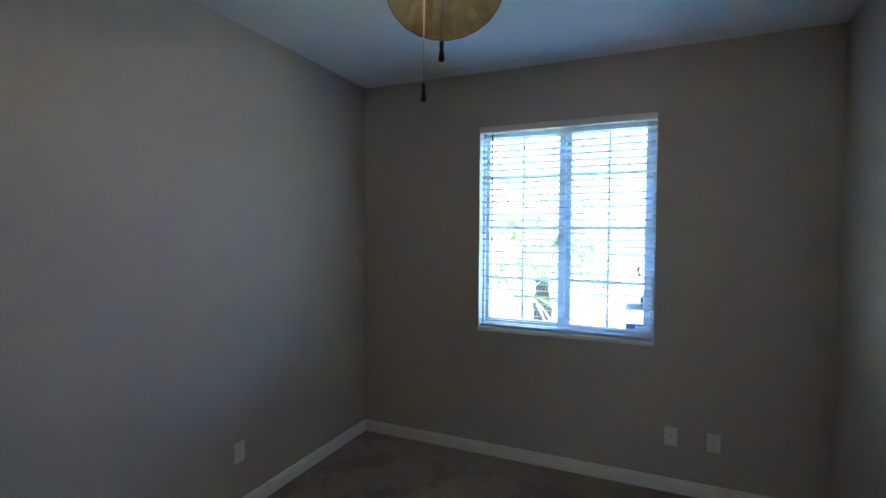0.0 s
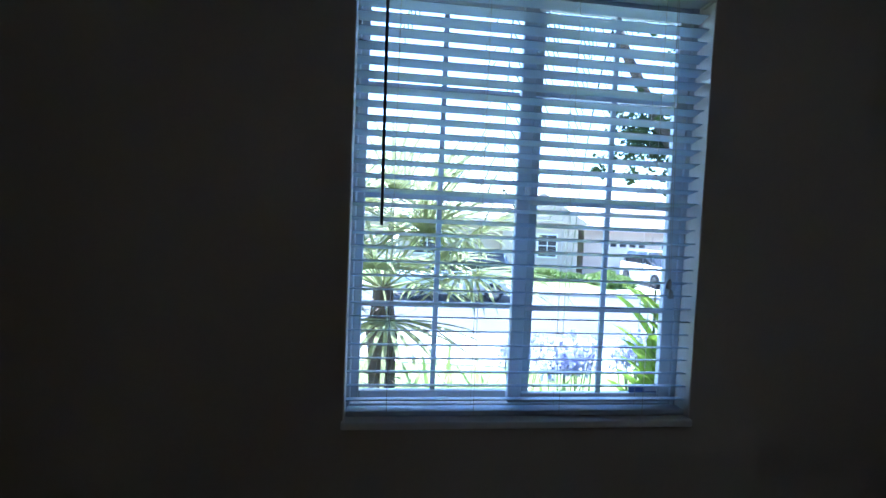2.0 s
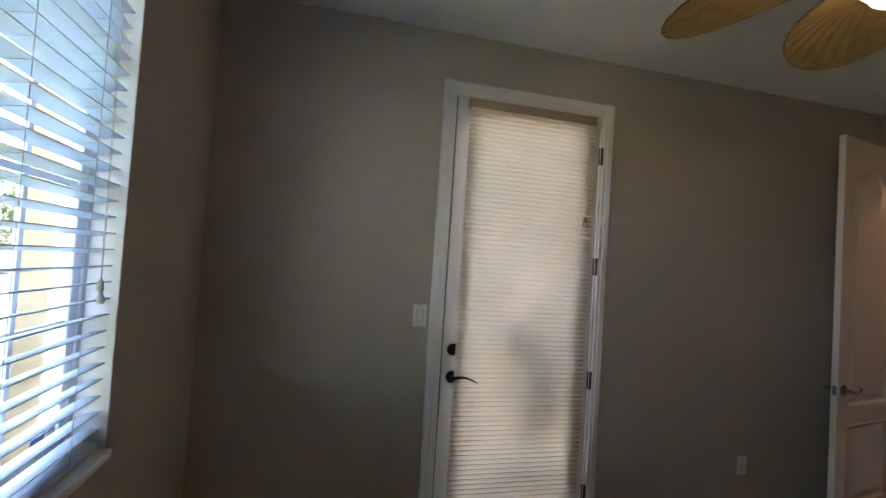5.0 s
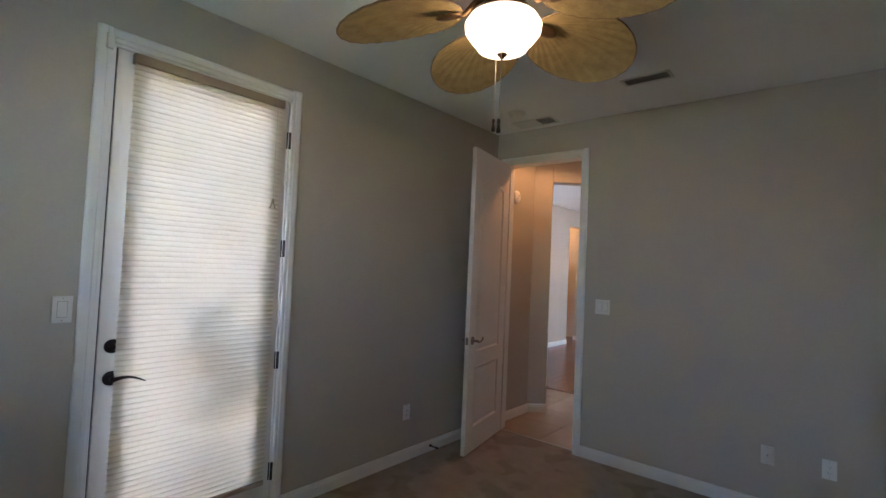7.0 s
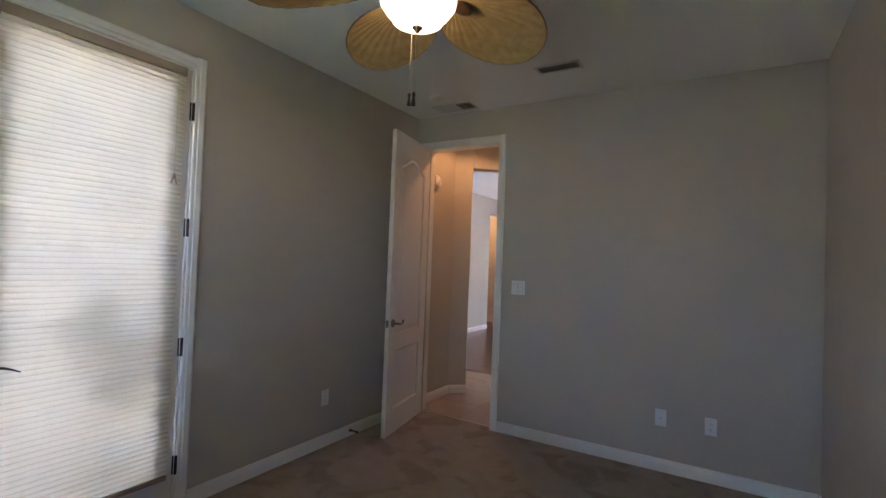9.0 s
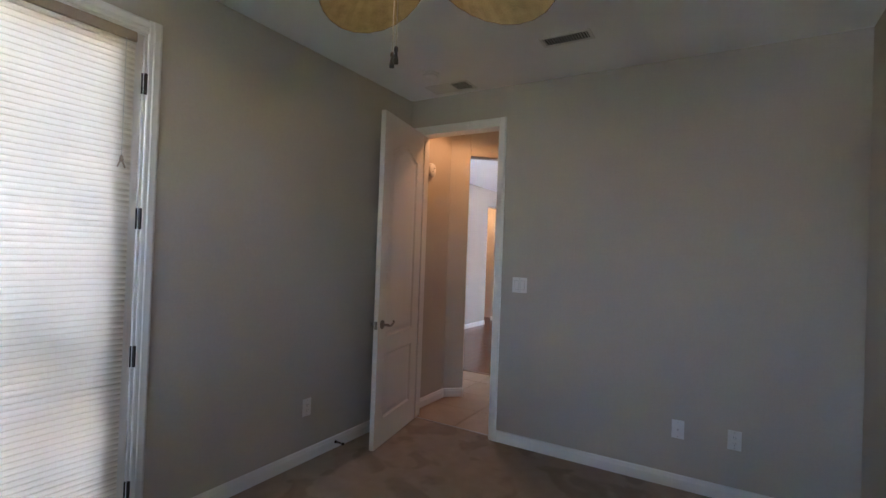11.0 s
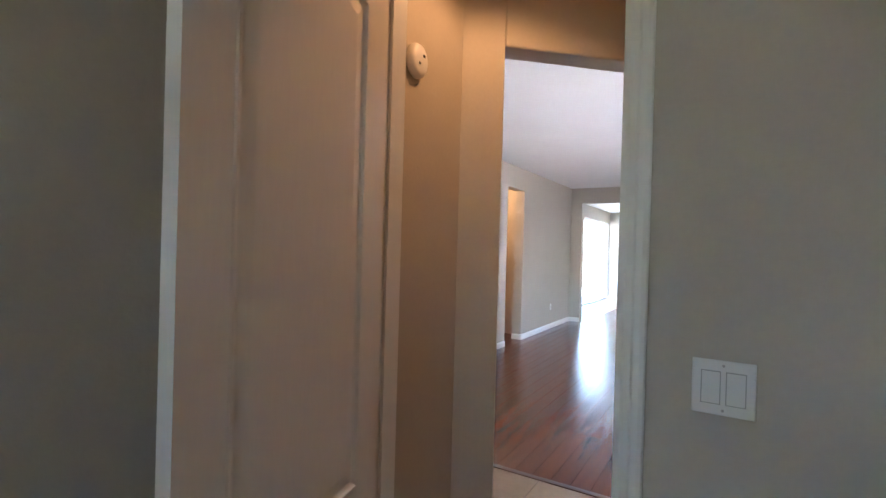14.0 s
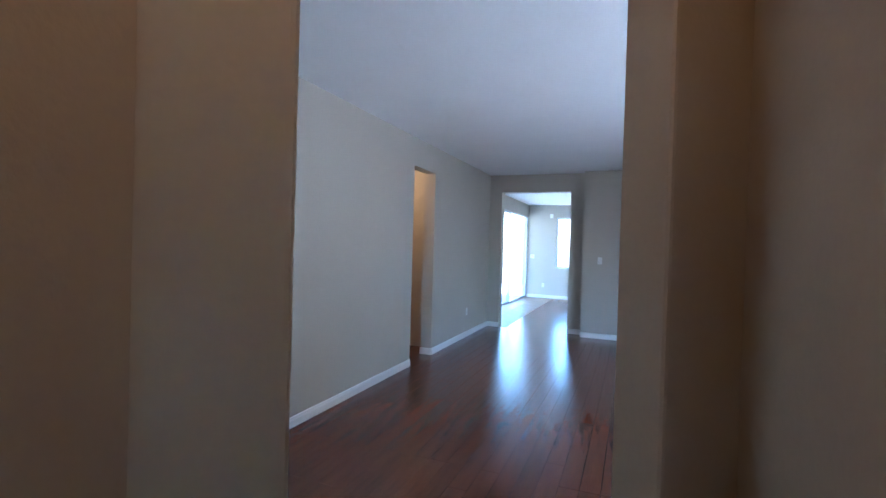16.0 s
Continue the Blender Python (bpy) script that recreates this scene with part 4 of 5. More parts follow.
for dx, dy, zb in ((0.070, -0.060, 2.040), (-0.045, 0.070, 1.985)):
    bm = bmesh.new()
    rod(bm, (dx, dy, zb + 0.05), (dx, dy, GZT - 0.14), 0.0013, seg=6)
    ch = part("pull_chain", bm, M_CHAIN, fan)
    bm = bmesh.new()
    lathe(bm, [(0.002, 0.055), (0.006, 0.050), (0.006, 0.040), (0.0045, 0.034), (0.008, 0.012), (0.008, 0.002), (0.002, 0.0)], pose(dx, dy, zb), 12)
    part("pull_knob", bm, M_WAND, ch, "dark turned wooden knob", smooth=True)
BR0, BLEN, BHALF, BZ = 0.160, 0.508, 0.208, 2.500
for k in range(5):
    turn = pose(0, 0, BZ, 0, 0, 34 + 72 * k)
    m = turn @ pose(BR0, 0, -0.012, -9, 10, 0)
    bm = bmesh.new()
    NU, NV = 9, 46
    cols = []
    for i in range(NU + 1):
        row = []
        for j in range(NV + 1):
            th = (j / NV - 0.5) * 2 * 1.42
            # an oval leaf; pleats fan out from its root
            c, sn = math.cos(th), math.sin(th)
            reach = BLEN * BHALF ** 2 * c / (BHALF ** 2 * c * c + (BLEN / 2) ** 2 * sn * sn)
            d = 0.012 + (reach - 0.012) * i / NU
            pleat = (0.0014 if j % 2 else -0.0014) * min(1.0, d / 0.16)
            row.append(bm.verts.new(m @ Vector((d * c, d * sn, pleat + 0.03 * math.sin(math.pi * min(1.0, d * c / BLEN)) - 0.35 * (d * sn) ** 2))))
        cols.append(row)
    for i in range(NU):
        for j in range(NV):
            bm.faces.new((cols[i][j], cols[i + 1][j], cols[i + 1][j + 1], cols[i][j + 1]))
    rim = [cols[0][0].co.copy()] + [v.co.copy() for v in cols[NU]] + [cols[0][NV].co.copy()]
    bl = part("blade", bm, M_BLADE, fan)
    sm = bl.modifiers.new("thickness", "SOLIDIFY")
    sm.thickness = 0.003
    bm = bmesh.new()
    tube(bm, rim, 0.0042, 6)
    part("rim", bm, M_BLADE_RIM, bl, smooth=True)
    bm = bmesh.new()
    tube(bm, [turn @ Vector(p) for p in ((0.085, 0, 0.045), (0.12, 0, 0.020), (0.155, 0, -0.020), (0.20, 0, -0.026))], [0.013, 0.012, 0.011, 0.008], 8)
    bmesh.ops.create_uvsphere(bm, u_segments=16, v_segments=8, radius=1.0, matrix=m @ Matrix.Translation((0.055, 0, -0.006)) @ Matrix.Diagonal((0.056, 0.032, 0.010, 1)))
    part("blade_arm", bm, M_FANMETAL, fan, smooth=True)

# outdoors: one ground sheet that falls to the street and runs to the horizon
def ground_z(x, y):
    """Height of the ground: level by the house, down to the street, level beyond."""
    d = max(0.0, min(1.0, (y - 4.6) / 6.0))
    return -0.30 - 0.75 * d * d * (3 - 2 * d)


bm = bmesh.new()
xs = [-900, -300, -80, -30] + [-15 + 1.5 * k for k in range(34)] + [60, 120, 400, 900]
ys = [-900, -200, -40, 0, 4.2] + [4.6 + 0.6 * k for k in range(12)] + [14, 20, 30, 45, 80, 200, 900]
grid = [[bm.verts.new((x, y, ground_z(x, y) + (0.015 * math.sin(x * 2.1 + y * 1.3) if 4.5 < y < 8.5 else 0))) for x in xs] for y in ys]
for a, b in zip(grid, grid[1:]):
    for k in range(len(xs) - 1):
        bm.faces.new((a[k], a[k + 1], b[k + 1], b[k]))
setting("ground", bm, M_EARTH, "dark mulched ground falling gently to the street", "ground", smooth=True)
GZ0 = -1.05
# the street and the far houses stand askew to this house
SITE = Matrix.Translation((6, 31, 0)) @ pose(0, 0, 0, 0, 0, -8) @ Matrix.Translation((-6, -31, 0))


def sheet(name, mat, label, x0, x1, y0, y1, lift, category):
    """A strip of ground cover following the slope, with a thickness."""
    bm = bmesh.new()
    n = max(2, int((y1 - y0) / 0.5))
    rows = []
    for k in range(n + 1):
        y = y0 + (y1 - y0) * k / n
        rows.append([bm.verts.new((x, y, ground_z(x, y) + lift)) for x in (x0, x1)] + [bm.verts.new((x, y, ground_z(x, y) - 0.1)) for x in (x1, x0)])
    for a, b in zip(rows, rows[1:]):
        for k in range(4):
            bm.faces.new((a[k], a[(k + 1) % 4], b[(k + 1) % 4], b[k]))
    bm.faces.new(rows[0])
    bm.faces.new(rows[-1][::-1])
    ob = setting(name, bm, mat, label, category)
    if y0 > 10:
        ob.matrix_basis = SITE
    return ob


# assumed pale slab, added to bounce sun at the patio door and slider
setting("patio", boxes((XE + OUT, -20, -0.4, 9.0, YN + OUT, -0.10)), M_CONC, "assumed pale concrete patio, added to bounce sun at the glass doors", "patio")
# unseen pale ground, added to bounce sun up to the living room ceiling
setting("side_path", boxes((-9, -12, -0.4, LX0 - 0.16, -1.0, -0.12)), M_CONC, "unseen pale concrete slab, added to bounce sun into the living room", "path")
# unseen wall, added to keep the low sky out of the living room
setting("neighbour_wall", boxes((-8.4, -16, -0.5, -8.1, -0.5, 5.0)), M_STUCCO, "unseen tan stucco wall, added to block low sky from the living room", "wall")
sheet("lawn", M_LAWN, "sunlit green front lawn", -14, 11, 6.9, 11.6, 0.03, "lawn")
sheet("pavement", M_CONC, "pale concrete pavement along the street", -60, 80, 10.7, 13.1, 0.05, "pavement")
sheet("kerb", M_CONC, "pale concrete kerb", -60, 80, 13.115, 13.3, 0.05, "kerb")
sheet("road", M_ROAD, "sun-bleached grey asphalt street", -80, 100, 13.3, 21.1, 0.012, "road")
sheet("kerb_far", M_CONC, "pale concrete kerb across the street", -60, 80, 21.1, 21.3, 0.12, "kerb")
sheet("pavement_far", M_CONC, "pale pavement across the street", -60, 80, 21.3, 22.5, 0.13, "pavement")
sheet("lawn_far", M_LAWN, "green lawn across the street", -8, 10.6, 22.5, 29.0, 0.12, "lawn")
sheet("driveway", M_CONC, "wide pale concrete driveway", 10.7, 25, 22.5, 31.5, 0.125, "driveway")


# leaves and plants
def blade_leaf(bm, base, way, length, width, droop, seg=5, fold=0.25):
    """A strap leaf that arches over: base, first way, droop by gravity."""
    p, d = Vector(base), Vector(way).normalized()
    side = d.cross(Vector((0, 0, 1)))
    side = side.normalized() if side.length > 1e-3 else Vector((1, 0, 0))
    last = None
    for k in range(seg + 1):
        u = k / seg
        w = width * (0.55 + 0.9 * u) * (1 - u) ** 0.55 if u < 1 else 0.0
        up = side.cross(d).normalized()
        if w > 1e-5:
            cur = (bm.verts.new(p - side * w + up * w * fold), bm.verts.new(p), bm.verts.new(p + side * w + up * w * fold))
        else:
            cur = (bm.verts.new(p),)
        if last:
            if len(cur) == 3:
                bm.faces.new((last[0], last[1], cur[1], cur[0]))
                bm.faces.new((last[1], last[2], cur[2], cur[1]))
            else:
                bm.faces.new((last[0], last[1], cur[0]))
                bm.faces.new((last[1], last[2], cur[0]))
        last = cur
        d = (d + Vector((0, 0, -droop / seg))).normalized()
        p = p + d * length / seg


def fan_palm(x, y, h, n, r, seed, label):
    """A small fan palm: fibrous trunk, stalks, and pleated fans split into fingers."""
    g = random.Random(seed)
    z0 = ground_z(x, y)
    t = thing("fan_palm", label, "palm", pose(x, y, z0))
    bm = bmesh.new()
    tube(bm, [(0, 0, -0.05), (0.02, 0, h * 0.4), (0.0, 0.02, h * 0.8), (0, 0, h)], [0.11, 0.10, 0.11, 0.07], 12)
    for k in range(70):
        a, zz = g.uniform(0, 6.28), g.uniform(0.1, 0.98) * h
        blade_leaf(bm, (0.09 * math.cos(a), 0.09 * math.sin(a), zz), (math.cos(a), math.sin(a), 0.6), 0.10, 0.018, 0.8, 2)
    part("trunk", bm, M_BARK, t)
    for k in range(n):
        a = 2.4 * k + g.uniform(-0.2, 0.2)
        el = 1.25 - 1.45 * (k / n) + g.uniform(-0.1, 0.1)
        way = Vector((math.cos(a) * math.cos(el), math.sin(a) * math.cos(el), math.sin(el)))
        bm = bmesh.new()
        st = r * g.uniform(0.5, 0.7)
        mid = Vector((0, 0, h)) + way * st * 0.6
        tip = Vector((0, 0, h)) + way * st + Vector((0, 0, -0.05 * st))
        tube(bm, [(0, 0, h - 0.02), mid, tip], [0.009, 0.006, 0.004], 5)
        side = way.cross(Vector((0, 0, 1)))
        side = side.normalized() if side.length > 0.05 else Vector((1, 0, 0))
        L = r * g.uniform(0.55, 0.75)
        for j in range(26):
            f = (j / 25 - 0.5) * 2
            th = f * 2.0
            d = (way * math.cos(th) + side * math.sin(th) + Vector((0, 0, 0.10))).normalized()
            blade_leaf(bm, tip, d, L * (1 - 0.28 * abs(f)), 0.017, 0.55 + g.uniform(-0.2, 0.4), 5, 0.5)
        part("frond", bm, M_PALM, t)
    return t


fan_palm(-0.74, 5.80, 1.52, 26, 1.05, 3, "small fan palm with drooping split fronds outside the window")
fan_palm(-0.50, 5.15, 0.25, 12, 0.66, 8, "low young fan palm among strap leaves outside the window")


def feather_frond(bm, start, way, length, g, droop=1.3, leaf=0.42):
    p, d = Vector(start), Vector(way).normalized()
    pts = [p.copy()]
    n = 22
    for k in range(n):
        d = (d + Vector((0, 0, -droop / n))).normalized()
        p = p + d * length / n
        pts.append(p.copy())
    tube(bm, pts, [0.014 * (1 - 0.85 * k / n) for k in range(n + 1)], 5)
    for k in range(3, n + 1):
        dd = (pts[k] - pts[k - 1]).normalized()
        s = dd.cross(Vector((0, 0, 1)))
        s = s.normalized() if s.length > 0.05 else Vector((1, 0, 0))
        for q in (0, 0.5):
            b = pts[k - 1].lerp(pts[k], q)
            for sg in (-1, 1):
                u = k / n
                blade_leaf(bm, b, s * sg + dd * 0.55 + Vector((0, 0, g.uniform(-0.15, 0.25))), leaf * (0.55 + 0.9 * u) * (1.15 - u) + 0.05, 0.0075, 1.5 + g.uniform(-0.3, 0.6), 4, 0.3)


g = random.Random(21)
PX, PY = 1.18, 5.25
fp = thing("feather_palm", "tall feather palm with a ringed grey trunk and hanging fronds", "palm", pose(PX, PY, ground_z(PX, PY)))
bm = bmesh.new()
pts = [(0.012 * math.sin(k * 0.9), 0.01 * math.cos(k), 0.055 * k - 0.05) for k in range(82)]
tube(bm, pts, [0.128 - 0.028 * min(1, k / 30) + 0.05 * max(0, (k - 45) / 36) + (0.006 if k % 3 == 0 else -0.003 * (k % 3)) + g.uniform(-0.003, 0.003) for k in range(82)], 18)
part("trunk", bm, M_BARK, fp)
for k in range(14):
    a = 2.4 * k
    bm = bmesh.new()
    feather_frond(bm, (0, 0, 4.4), (math.cos(a), math.sin(a), 0.8 + 0.5 * math.sin(k * 1.3)), 2.6, g, 2.0)
    part("frond", bm, M_FEATHER, fp)
for dx, dy, dz, L in ((-0.02, 1.0, 0.2, 4.3), (1.2, 1.0, 0.3, 4.0)):
    bm = bmesh.new()
    feather_frond(bm, (0, 0, 4.4), (dx, dy, dz), L, g, 3.6, 0.5)
    part("frond", bm, M_FEATHER, fp)


for ex, ey, ez in ((-1.35, -0.36, 1.95), (-0.40, 1.40, 2.05), (-0.80, 1.10, 2.30)):
    a, b, c = Vector((0, 0, 4.4)), Vector((ex * 0.96, max(ey * 0.9, 0.40), 5.1)), Vector((ex, ey, ez))
    arch = [a * (1 - u) ** 2 + b * 2 * u * (1 - u) + c * u * u for u in (k / 26 for k in range(27))]
    bm = bmesh.new()
    tube(bm, arch, [0.014 * (1 - 0.85 * k / 26) for k in range(27)], 5)
    for k in range(4, 27):
        dd = (arch[k] - arch[k - 1]).normalized()
        s = Vector((dd.y, -dd.x, 0)) if abs(dd.z) < 0.95 else Vector((0.9, 0.45, 0))
        s = s.normalized()
        for q in (0, 0.5):
            for sg in (-1, 1):
                blade_leaf(bm, arch[k - 1].lerp(arch[k], q), s * sg + dd * 0.7, 0.46 * (1.2 - 0.6 * k / 26), 0.009, 0.9 + g.uniform(-0.2, 0.5), 4, 0.3)
    part("frond", bm, M_FEATHER, fp)


# broadleaf tree beside the window
def leaf_cloud(bm, centre, size, n, leaf, g):
    """Many small leaves gathered in ragged clumps."""
    cl = [Vector((g.gauss(0, 0.42), g.gauss(0, 0.42), g.gauss(0, 0.42))) for _ in range(max(4, n // 40))]
    for _ in range(n):
        c = g.choice(cl)
        p = Vector(centre) + Vector((size[i] * (c[i] + g.gauss(0, 0.13)) for i in range(3)))
        d = Vector((g.gauss(0, 1), g.gauss(0, 1), g.gauss(-0.3, 0.7))).normalized()
        s = d.orthogonal().normalized()
        s.rotate(Matrix.Rotation(g.uniform(0, 6.28), 3, d))
        L, W = leaf * g.uniform(0.7, 1.3), leaf * 0.36
        v = [bm.verts.new(p), bm.verts.new(p + d * L * 0.5 + s * W), bm.verts.new(p + d * L), bm.verts.new(p + d * L * 0.5 - s * W)]
        bm.faces.new(v)


g = random.Random(4)
TX, TY = 1.51, 5.61
tr = thing("broadleaf_tree", "grey-barked tree with a leaning branch and dark leaves by the window", "tree", pose(TX, TY, ground_z(TX, TY)))
bm = bmesh.new()
tube(bm, [(0, 0, -0.1), (0.01, 0.0, 0.6), (0.0, 0.01, 1.4), (-0.015, 0.02, 2.1), (-0.03, 0.05, 2.7), (-0.1, 0.1, 3.5)], [0.09, 0.08, 0.075, 0.07, 0.065, 0.05], 12)
part("trunk", bm, M_BARK, tr, smooth=True)
bm = bmesh.new()
tube(bm, [(0.0, 0.03, 2.0), (-0.10, 0.16, 2.32), (-0.24, 0.36, 2.7), (-0.42, 0.6, 3.3), (-0.55, 0.8, 4.0)], [0.06, 0.05, 0.045, 0.035, 0.02], 10)
tube(bm, [(-0.23, 0.34, 2.66), (-0.2, 0.45, 2.6), (-0.15, 0.55, 2.45)], [0.02, 0.014, 0.006], 6)
part("branch", bm, M_BARK, tr, smooth=True)
bm = bmesh.new()
leaf_cloud(bm, (-0.32, 0.44, 2.64), (0.33, 0.32, 0.36), 1300, 0.05, g)
leaf_cloud(bm, (-0.1, 0.9, 4.2), (0.8, 0.7, 0.5), 1500, 0.06, g)
leaf_cloud(bm, (0.3, 0.2, 4.2), (1.3, 1.0, 0.8), 2000, 0.065, g)
part("crown", bm, M_TREELEAF, tr)


# bedding plants under the window
def strap_clump(x, y, n, h, seed):
    g = random.Random(seed)
    t = thing("strap_leaf_clump", "clump of bright green strap leaves in the flower bed", "plant", pose(x, y, ground_z(x, y)), group="strap leaf clumps")
    bm = bmesh.new()
    for k in range(n):
        a = g.uniform(0, 6.28)
        lean = math.sin(a) * g.uniform(0.25, 0.8)
        blade_leaf(bm, (g.gauss(0, 0.05), g.gauss(0, 0.05), 0), (math.cos(a) * g.uniform(0.25, 0.8), max(lean, -0.32), 1.0), h * g.uniform(0.7, 1.15), 0.026, g.uniform(0.9, 2.0), 6)
    for v in bm.verts:
        v.co.y = max(v.co.y, 4.46 - y)
    part("leaves", bm, M_STRAP, t)


g = random.Random(9)
for k in range(95):
    strap_clump(-1.45 + (k % 19) * 0.145 + g.uniform(-0.07, 0.07), 5.38 + 0.24 * (k // 19) + g.uniform(-0.13, 0.13), 30, g.uniform(0.88, 1.18) * (1 if k % 19 < 13 else 0.7), 40 + k)


def agapanthus(x, y, n, seed):
    g = random.Random(seed)
    z0 = ground_z(x, y)
    t = thing("agapanthus", "blue lily of the Nile with round flower heads on tall stems", "plant", pose(x, y, z0), group="blue lilies")
    bm = bmesh.new()
    for k in range(24):
        a = g.uniform(0, 6.28)
        blade_leaf(bm, (g.gauss(0, 0.04), g.gauss(0, 0.04), 0), (math.cos(a) * 0.6, math.sin(a) * 0.6, 1), g.uniform(0.35, 0.55), 0.014, 1.6, 5)
    part("leaves", bm, M_STRAP, t)
    for k in range(n):
        top = Vector((g.gauss(0, 0.14), g.gauss(0, 0.12), g.uniform(0.82, 1.10)))
        bm = bmesh.new()
        tube(bm, [(top.x * 0.3, top.y * 0.3, 0), (top.x * 0.7, top.y * 0.7, top.z * 0.6), top], 0.005, 5)
        part("stem", bm, M_STEM, t)
        bm = bmesh.new()
        for j in range(46):
            d = Vector((g.gauss(0, 1), g.gauss(0, 1), g.gauss(0.25, 0.8))).normalized()
            rod(bm, top, top + d * 0.078, 0.001, seg=3)
            for q in range(4):
                e = (d + Vector((g.gauss(0, 0.45), g.gauss(0, 0.45), g.gauss(0, 0.45)))).normalized()
                blade_leaf(bm, top + d * 0.072, e, 0.050, 0.008, 0.2, 2)
        part("flower_head", bm, M_BLUE, t, "lilac-blue flower head")


for k, (x, y) in enumerate(((0.72, 6.35), (1.0, 6.6), (1.32, 6.3), (1.6, 6.7), (1.95, 6.3), (0.45, 6.75))):
    agapanthus(x + 0.09, y + 0.08, 7, 70 + k)


def canna(x, y, h, seed, flowers):
    g = random.Random(seed)
    t = thing("canna", "canna lily with broad upright leaves and yellow flowers", "plant", pose(x, y, ground_z(x, y)), group="canna lilies")
    bm = bmesh.new()
    tube(bm, [(0, 0, -0.02), (0.01, 0, h * 0.5), (0, 0.01, h)], [0.014, 0.011, 0.006], 7)
    part("stem", bm, M_STEM, t)
    for k in range(12):
        a = k * 2.5 + g.uniform(-0.4, 0.4)
        zz = h * (0.10 + 0.064 * k)
        bm = bmesh.new()
        blade_leaf(bm, (0, 0, zz), (math.cos(a) * 0.55, math.sin(a) * 0.55, 1.0), g.uniform(0.28, 0.40), 0.072, 0.75, 7, 0.30)
        part("leaf", bm, M_CANNA, t)
    if flowers:
        bm = bmesh.new()
        for k in range(16):
            d = Vector((g.gauss(0, 1), g.gauss(0, 1), g.gauss(0.3, 0.7))).normalized()
            blade_leaf(bm, (g.gauss(0, 0.012), g.gauss(0, 0.012), h + g.uniform(-0.03, 0.06)), d, g.uniform(0.06, 0.09), 0.018, 0.6, 4)
        part("flower", bm, M_YELLOW, t, "yellow flower")


for k, (x, y, h, f) in enumerate(((0.70, 4.92, 1.70, True), (0.78, 5.06, 1.62, False), (0.70, 5.04, 1.56, False), (0.80, 4.84, 1.22, True), (0.74, 4.82, 1.48, False), (0.82, 4.80, 1.55, False), (0.68, 4.92, 1.36, False), (0.75, 4.95, 1.66, False), (0.82, 4.94, 1.50, False), (0.66, 4.84, 1.20, False), (0.79, 4.98, 1.15, False))):
    canna(x + 0.09, y + 0.08, h, 90 + k, f)


# an assumed shrub against the patio door's glass, added to darken the shade
g = random.Random(17)
sx, sy = XE + OUT + 0.05, 2.36
sb = thing("silhouette_shrub", "assumed leafy shrub outside the patio door, added to darken its shade", "shrub", pose(sx, sy, -0.10))
bm = bmesh.new()
for k, (ex, ey, ez) in enumerate(((-0.10, -0.02, 0.84), (-0.10, 0.08, 1.12), (0.05, -0.12, 0.9), (0.08, 0.10, 0.7))):
    tube(bm, [(0.01 * k, 0.01 * k, -0.02), (ex * 0.3, ey * 0.4, ez * 0.5), (ex, ey, ez)], [0.014, 0.010, 0.005], 6)
part("stems", bm, M_BARK, sb, smooth=True)
bm = bmesh.new()
# the low clumps dim the bottom of the shade
for cx, cy, cz, sz, n in ((-0.10, -0.03, 0.84, 0.11, 420), (-0.10, 0.07, 1.12, 0.13, 420), (0.05, -0.12, 0.95, 0.12, 160), (0.02, 0.0, 0.45, 0.16, 260), (0.04, 0.12, 0.26, 0.20, 300)):
    leaf_cloud(bm, (cx, cy, cz), (sz * 0.3, sz, sz), n, 0.05, g)
for v in bm.verts:
    v.co.x = max(v.co.x, XE + 0.062 - sx)
part("foliage", bm, M_BUSH, sb)


# shrubs and hedges across the street
def hedge(x0, x1, y0, y1, h, seed, label):
    g = random.Random(seed)
    z0 = ground_z(0, 25)
    t = thing("hedge", label, "hedge", pose((x0 + x1) / 2, (y0 + y1) / 2, z0))
    bm = bmesh.new()
    a, b = (x1 - x0) / 2, (y1 - y0) / 2
    for k in range(int(900 * (x1 - x0) * (y1 - y0))):
        u, v = g.uniform(-1, 1), g.uniform(-1, 1)
        hh = h * (0.75 + 0.25 * math.sin(u * 5 + seed) * math.cos(v * 2)) * (1 - 0.35 * abs(v) ** 3 - 0.3 * abs(u) ** 8)
        p = Vector((u * a, v * b, hh * (1 - g.random() ** 3)))
        d = Vector((g.gauss(0, 1), g.gauss(0, 1), g.gauss(0.5, 0.8))).normalized()
        s = d.orthogonal().normalized() * 0.06
        bm.faces.new([bm.verts.new(p), bm.verts.new(p + d * 0.09 + s), bm.verts.new(p + d * 0.18), bm.verts.new(p + d * 0.09 - s)])
    part("foliage", bm, M_BUSH, t)


hedge(4.0, 9.3, 25.0, 26.0, 0.75, 1, "clipped green hedge along the lawn across the street")
hedge(9.2, 10.6, 22.7, 25.4, 0.8, 2, "rounded green shrubs beside the driveway")
hedge(25.3, 28.5, 24.0, 25.4, 0.8, 3, "rounded green shrubs beyond the driveway")


